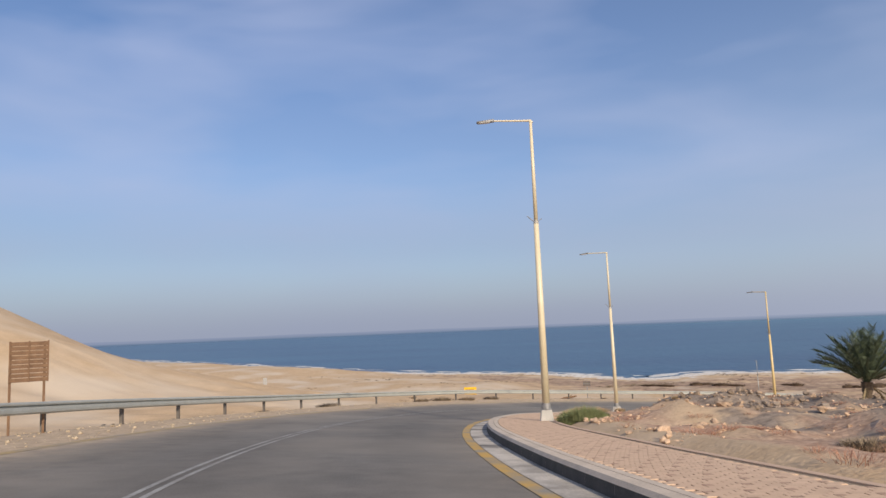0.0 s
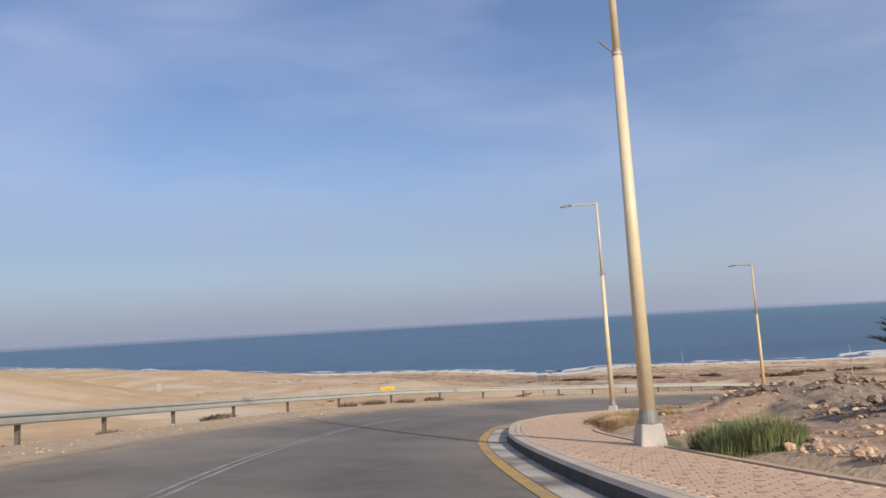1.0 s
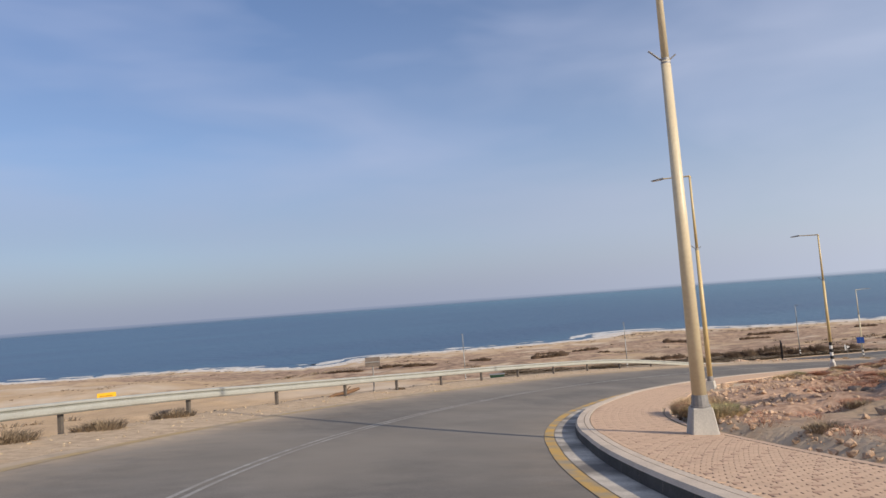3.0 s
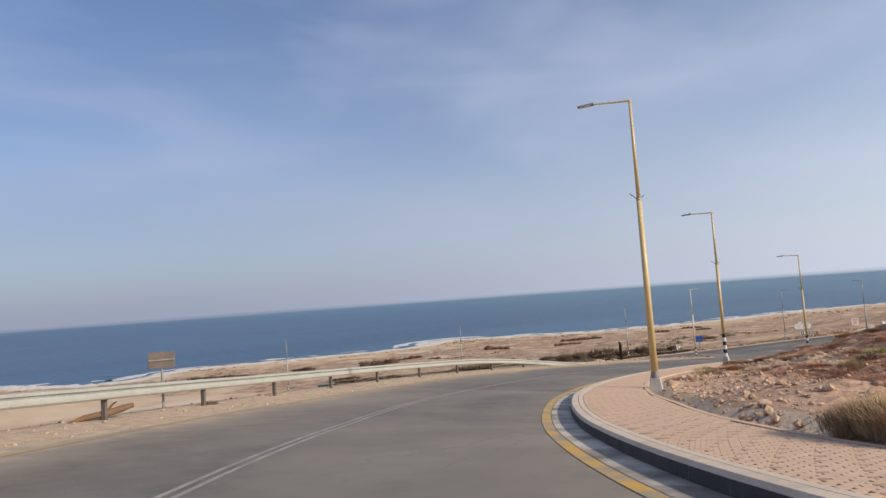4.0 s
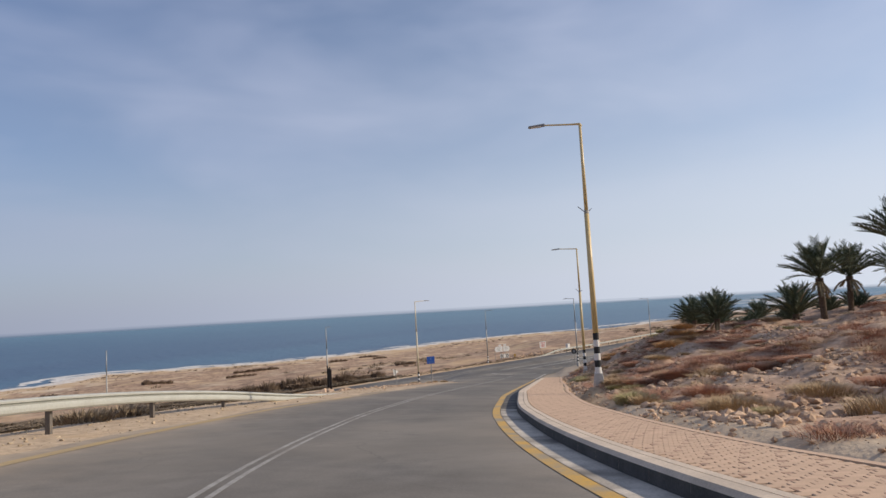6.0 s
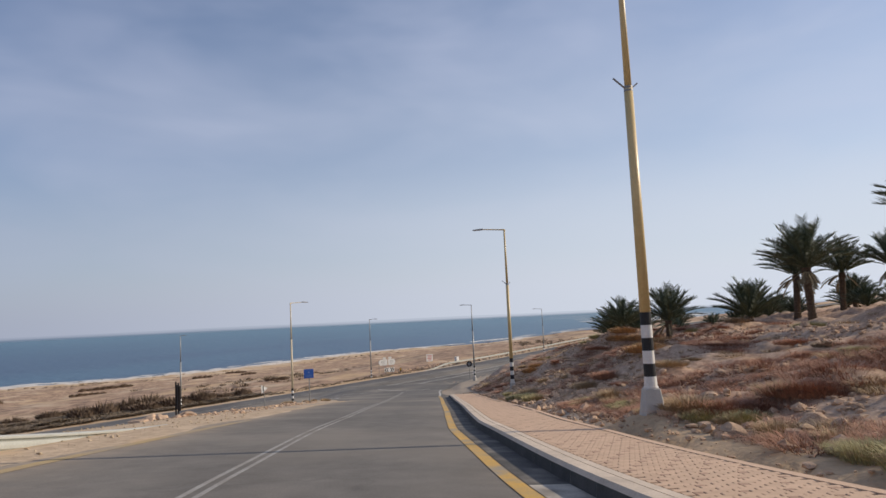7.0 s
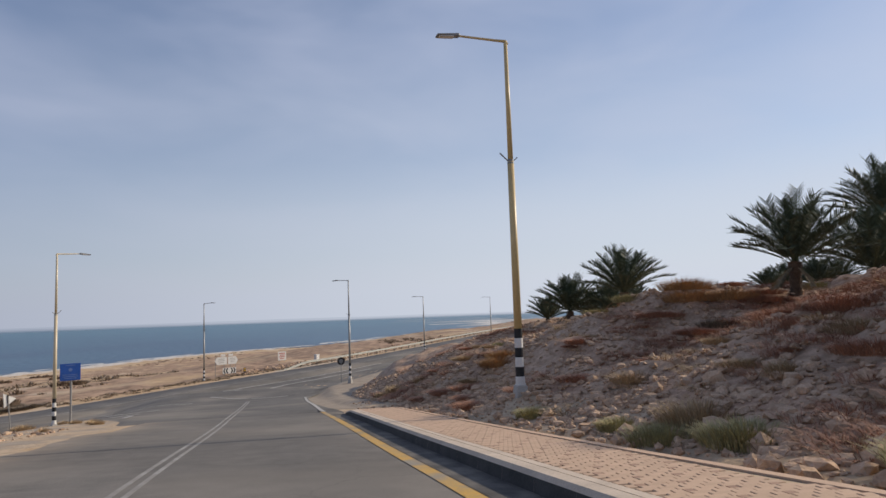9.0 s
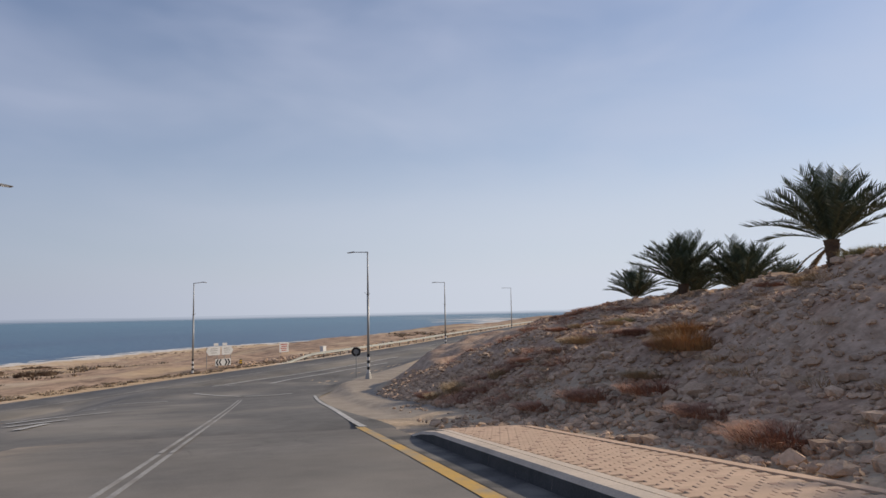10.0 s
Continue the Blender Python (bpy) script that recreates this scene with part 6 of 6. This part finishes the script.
def plant():
    random.seed(23)
    # between the first lamps
    for x, y, s in ((3.45, 22.1, 0.75), (3.8, 21.7, 0.8), (4.2, 22.0, 0.65), (3.6, 22.8, 0.8), (4.05, 22.7, 0.7), (3.5, 24.4, 0.5), (4.6, 22.9, 0.45)):
        shrub("reed", x, y, s, random.uniform(0.75, 1.0))
    for k in range(20):
        t = (k + 0.5) / 20
        shrub(random.choice(("fuzz", "fuzz", "straw")), 4.75 + 2.3 * t + random.gauss(0, 0.35), 30.2 + 8.6 * t + random.gauss(0, 0.35), random.uniform(0.6, 0.95), random.uniform(0.75, 1.05))
    for x, y, s in ((6.5, 39.6, 0.8), (7.0, 40.4, 0.7)):
        shrub("green", x, y, s, 0.9)
    for x, y, s in ((14.3, 49.8, 0.85), (14.7, 50.1, 0.9), (14.9, 50.5, 0.85), (14.5, 49.3, 0.8), (15.2, 50.2, 0.9), (13.9, 49.3, 0.75)):
        shrub("fuzz", x, y, s, 1.2)
    for x, y, s in ((14.2, 49.5, 0.8), (14.9, 50.2, 0.9)):
        shrub("twig", x, y, s, 1.4)
    for x, y, s in ((12.8, 47.7, 0.7), (13.1, 48.1, 0.75), (13.4, 48.5, 0.7), (13.5, 48.0, 0.7)):
        shrub("green", x, y, s, 0.95)
    for x, y, s in ((12.5, 47.5, 0.7), (13.1, 48.1, 0.75), (12.9, 47.6, 0.7), (13.4, 48.4, 0.7)):
        shrub("straw", x, y, s, 0.8)
    # foot and face of the slope
    for x, y, s in ((41.0, 66.2, 1.0), (42.0, 66.4, 0.7), (67.1, 72.3, 0.95), (62.9, 71.2, 1.05), (65.9, 71.7, 1.0), (73.2, 73.2, 0.7), (69.0, 72.4, 0.7)):
        shrub("green", x, y, s, 0.85)
    x, y = along_right(84, 112, 178, 3.2, 9.5, 71, 1.2)
    for a, b in zip(x, y):
        shrub(random.choice(("twig", "twig", "straw", "twig", "fuzz")), a, b, random.uniform(0.5, 1.25), random.uniform(0.5, 0.85))
    x, y = along_right(70, 82, 172, 8.0, 17.0, 72)
    for a, b in zip(x, y):
        shrub(random.choice(("twig", "straw", "twig", "dark", "green")), a, b, random.uniform(0.6, 1.3), random.uniform(0.6, 1.0))
    for x, y, s in ((80.2, 66.6, 1.3), (81.5, 66.2, 1.4), (79.2, 65.6, 1.2), (70.0, 65.2, 1.5), (71.4, 64.8, 1.4), (69.0, 65.8, 1.3), (85.2, 72.6, 1.3), (86.3, 72.2, 1.2), (65.0, 66.6, 1.2), (66.4, 66.0, 1.2)):
        shrub("russet", x, y, s, 0.85)
    x, y = along_right(50, 25, 85, 3.4, 14.0, 73)
    for a, b in zip(x, y):
        shrub(random.choice(("twig", "straw", "dark")), a, b, random.uniform(0.3, 0.7), 0.8)
    # rank grass along the outer edge of the pavement
    x, y = along_right(26, 112, 136, 3.0, 3.9, 74)
    for a, b in zip(x, y):
        shrub(random.choice(("green", "straw", "straw")), a, b, random.uniform(0.4, 0.75), 0.8)
    # beyond the guard rail
    for x, y, s in ((-15.5, 26.0, 0.9), (-13.0, 30.0, 0.8), (-14.0, 34.0, 1.0), (-11.0, 38.5, 0.7), (-8.5, 44.5, 1.1), (-3.0, 53.0, 0.9), (-1.5, 55.5, 1.2), (0.5, 57.0, 1.0), (2.6, 60.0, 1.0), (14.0, 68.5, 0.45), (36.0, 80.0, 1.4), (37.8, 80.6, 1.5), (46.5, 83.4, 1.2), (48.0, 84.0, 1.0)):
        shrub("dark", x, y, s, 0.7)
    # island between the roads
    for x, y, s in ((85.2, 88.6, 0.55), (86.4, 89.3, 0.6), (87.6, 90.6, 0.5), (90.2, 92.4, 0.5), (81.0, 88.4, 0.4)):
        shrub("straw", x, y, s, 0.8)
    for k in range(26):
        t = random.random()
        shrub(random.choice(("dark", "twig", "straw")), 70 + 34 * t + random.gauss(0, 0.8), 90.5 + 9 * t + random.gauss(0, 1.2), random.uniform(0.5, 1.0), 0.75)


plant()


def scrub_field(name, xs, ys, lo, hi, mat, label, seed, blades=26):
    """Uncounted low scrub of the plain, one mesh."""
    r = np.random.default_rng(seed)
    kinds = [tuft(200 + seed + k, blades, 0.55, 0.55, 1.3 if blades < 70 else 2.0, 0.04 if blades < 50 else 0.022 if blades < 100 else 0.006) for k in range(5)]
    zs = ground_z(xs, ys) - 0.03
    V, F, n = [], [], 0
    for x, y, z in zip(xs, ys, zs):
        if z < SEA_Z + 0.4:
            continue
        v, f = kinds[r.integers(5)]
        v = np.array(v) * r.uniform(lo, hi) * np.array([1, 1, 0.7 if blades < 50 else 0.6])
        a = r.uniform(0, 6.28)
        c, q = math.cos(a), math.sin(a)
        V.append(np.c_[x + c * v[:, 0] - q * v[:, 1], y + q * v[:, 0] + c * v[:, 1], z + v[:, 2]])
        F += [tuple(i + n for i in t) for t in f]
        n += len(v)
    ob = new(name, mesh_of(name, np.concatenate(V).tolist(), F, mat, False))
    return tagged(ob, label, "scrub", kind="stuff")


x1, y1 = along_right(12500, 88, 188, 2.9, 19, 91, 1.0)
at, off, _, _ = RIGHT.near(x1, y1)
keep = lumps(x1, y1, 4.5, 97) + 0.5 * lumps(x1, y1, 1.6, 98) > -0.2 + 0.45 * smooth(125, 145, at) + 0.5 * (1 - smooth(92, 102, at)) + 1.2 * (1 - smooth(116, 124, at)) * (1 - smooth(5.5, 8.0, -off))
x1, y1 = x1[keep], y1[keep]
scrub_field("dry_litter", x1, y1, 0.25, 0.85, TWIG, "reddish-brown dry twigs over the slope", 92, 110)
x1, y1 = along_right(360, 116, 180, 3.0, 17, 93)
scrub_field("dry_litter", x1, y1, 0.3, 0.8, STRAW, "dry straw-coloured grass over the slope", 94, 150)
x1, y1 = along_right(260, 24, 84, 3.2, 18, 95)
scrub_field("dry_litter", x1, y1, 0.25, 0.6, TWIG, "sparse dry twigs on sandy ground", 96, 120)
s_m3 = float(MAIN.near([118], [114])[0][0])
x1, y1 = left_band(2400, MAIN, s_m3 - 62, s_m3 + 8, 7.0, 15.0, 81)
scrub_field("scrub", x1, y1, 0.7, 1.6, SCRUB, "dense dark scrub along the sea side of the main road", 82, 90)
x1, y1 = left_band(260, MAIN, s_m3 + 8, s_m3 + 60, 6.2, 9.0, 83)
scrub_field("scrub", x1, y1, 0.35, 0.85, SCRUB, "low brown scrub along the edge of the main road", 84)
r0 = np.random.default_rng(85)
gx, gy = r0.uniform(40, 420, 9000), r0.uniform(60, 400, 9000)
keep = (lumps(gx, gy, 26, 41) + 0.6 * lumps(gx * 1.0, gy * 3.0, 30, 42) > 0.55) & (MAIN.near(gx, gy)[1] > 9)
scrub_field("scrub", gx[keep], gy[keep], 0.8, 2.2, SCRUB, "patches of low dark scrub on the coastal plain", 86)


gx, gy = r0.uniform(-70, 40, 1600), r0.uniform(80, 300, 1600)
keep = (lumps(gx, gy, 14, 43) > 0.45) & (np.abs(MAIN.near(gx, gy)[1]) > 8) & (SIDE.near(gx, gy)[1] > 9)
scrub_field("scrub", gx[keep], gy[keep], 0.4, 1.2, SCRUB, "scattered low scrub on the sandy flats", 89)
gs, gd = r0.uniform(1500, COAST.s[-1] - 3200, 5200), r0.uniform(18, 75, 5200)
(cx, cy, _), cn = COAST.at(gs)
gx, gy = cx - cn[0] * gd, cy - cn[1] * gd
keep = lumps(gs, gd * 4, 34, 44) > 0.38
scrub_field("scrub", gx[keep], gy[keep], 0.9, 2.2, SCRUB, "broken dark bands of scrub behind the shore", 99)


THICKET = material("dark_brown_thicket", (0.21, 0.15, 0.105), 0.95, (0.13, 0.09, 0.065), 2, 12, 0.0, spread=0.3)
THICKETS = [tuft_mesh("twigs", 160 + k, 420, 0.6, 0.5, 0.9, THICKET, 0.022) for k in range(3)]


def thicket(x, y, length, height, yaw):
    """A broken row of dark brush along a bank of the plain."""
    n = max(2, int(length / 3))
    for k in range(n):
        u = (k + 0.5) / n - 0.5 + random.uniform(-0.15, 0.15) / n
        px, py = x + math.cos(yaw) * u * length, y + math.sin(yaw) * u * length
        ob = new("shrub", random.choice(THICKETS))
        wide = length / n * random.uniform(0.6, 1.1)
        ob.matrix_world = pose(px, py, gz(px, py), 0, 0, math.degrees(yaw)) @ Matrix.Diagonal((wide / 0.9, wide * 0.6 / 0.9, height * random.uniform(0.6, 1.1) / 0.5, 1))
        tagged(ob, "dark brown brush along a low bank on the plain", "shrub", "shrubs on the coastal plain")


random.seed(77)
for x, y, length, height in ((103, 180, 9, 1.5), (121, 180.5, 3, 1.2), (96, 203, 6, 1.2), (73, 211, 6, 1.3), (61, 216, 8, 1.2), (78, 204, 8, 1.2), (108, 183, 5, 1.3), (84, 165.5, 5, 0.9), (296, 325, 14, 3.2), (246, 346, 14, 2.6), (229, 355, 16, 2.2), (354, 308, 26, 2.4), (410, 286, 12, 2.6), (430, 267, 12, 2.2), (442, 282, 14, 2.4), (149, 121.5, 5, 0.9), (330, 300, 18, 2.0),
                             (114, 138, 10, 1.9), (117, 130, 12, 2.3), (120.5, 124, 11, 2.3), (126, 119.5, 9, 1.8), (110, 147, 9, 1.5)):
    thicket(x, y, length, height, -0.55 + random.uniform(-0.25, 0.25))


# ---- salt rim and surf along the shore ----
FOAM = material("white_surf_and_salt", (0.78, 0.76, 0.72), 0.8, (0.52, 0.49, 0.44), 0.05, 0.6, 0.0)


def shore_strip(seed, shift, wide, lift, label):
    st = np.arange(60, COAST.s[-1] - 400, 2.0)
    (x, y, z), n = COAST.at(st)
    mid = shift + 6.0 * lumps(st, 0 * st, 30, seed) + 1.5 * lumps(st, 0 * st, 9, seed + 1)
    half = np.maximum(wide * (0.45 + 0.8 * lumps(st, 0 * st, 26, seed + 2) + 0.8 * lumps(st, 0 * st, 9, seed + 3) + 0.6 * lumps(st, 0 * st, 4, seed + 4)), 0.0)
    a, b = mid - half, mid + half
    V = np.stack([np.c_[x + n[0] * a, y + n[1] * a, z + lift], np.c_[x + n[0] * b, y + n[1] * b, z + lift]], 1).reshape(-1, 3).tolist()
    F = [(2 * i, 2 * i + 1, 2 * i + 3, 2 * i + 2) for i in range(len(st) - 1) if half[i] > 0.05 or half[i + 1] > 0.05]
    tagged(new("surf", mesh_of("surf", V, F, FOAM)), label, "surf", kind="stuff")


shore_strip(301, -1.0, 4.2, 0.35, "white salt rim along the shoreline")
shore_strip(311, 14.0, 4.0, 0.06, "line of white surf off the shore")


def salt_bar(cx, cy, length, wide, yaw, seed):
    """A long low bank of salt just above the water, far down the coast."""
    st = np.linspace(-0.5, 0.5, 40)
    c, q = math.cos(yaw), math.sin(yaw)
    half = wide * np.sqrt(np.maximum(0.25 - st * st, 0)) * (1 + 0.7 * lumps(st * length, 0 * st, 60, seed))
    mid = 0.25 * wide * lumps(st * length, 0 * st, 150, seed + 1)
    V = []
    for k in range(40):
        for o in (mid[k] - half[k], mid[k] + half[k]):
            V.append((cx + c * st[k] * length - q * o, cy + q * st[k] * length + c * o, SEA_Z + 0.25))
    tagged(new("salt_bank", mesh_of("salt_bank", V, [(2 * i, 2 * i + 1, 2 * i + 3, 2 * i + 2) for i in range(39)], FOAM)), "long white salt bank in the far shallows", "salt bank", "salt banks in the shallows")


for cx, cy, length, wide, yaw in ((1490, -95, 190, 120, 1.5), (1640, -150, 240, 150, 1.45), (1850, -110, 330, 190, 1.55), (2250, -150, 420, 260, 1.5), (2350, -120, 380, 60, 1.5), (2750, -60, 520, 60, 1.62), (2650, -330, 420, 70, 1.45), (3400, -150, 700, 90, 1.55), (1900, -230, 180, 30, 1.5)):
    salt_bar(cx, cy, length, wide, yaw, int(cx))
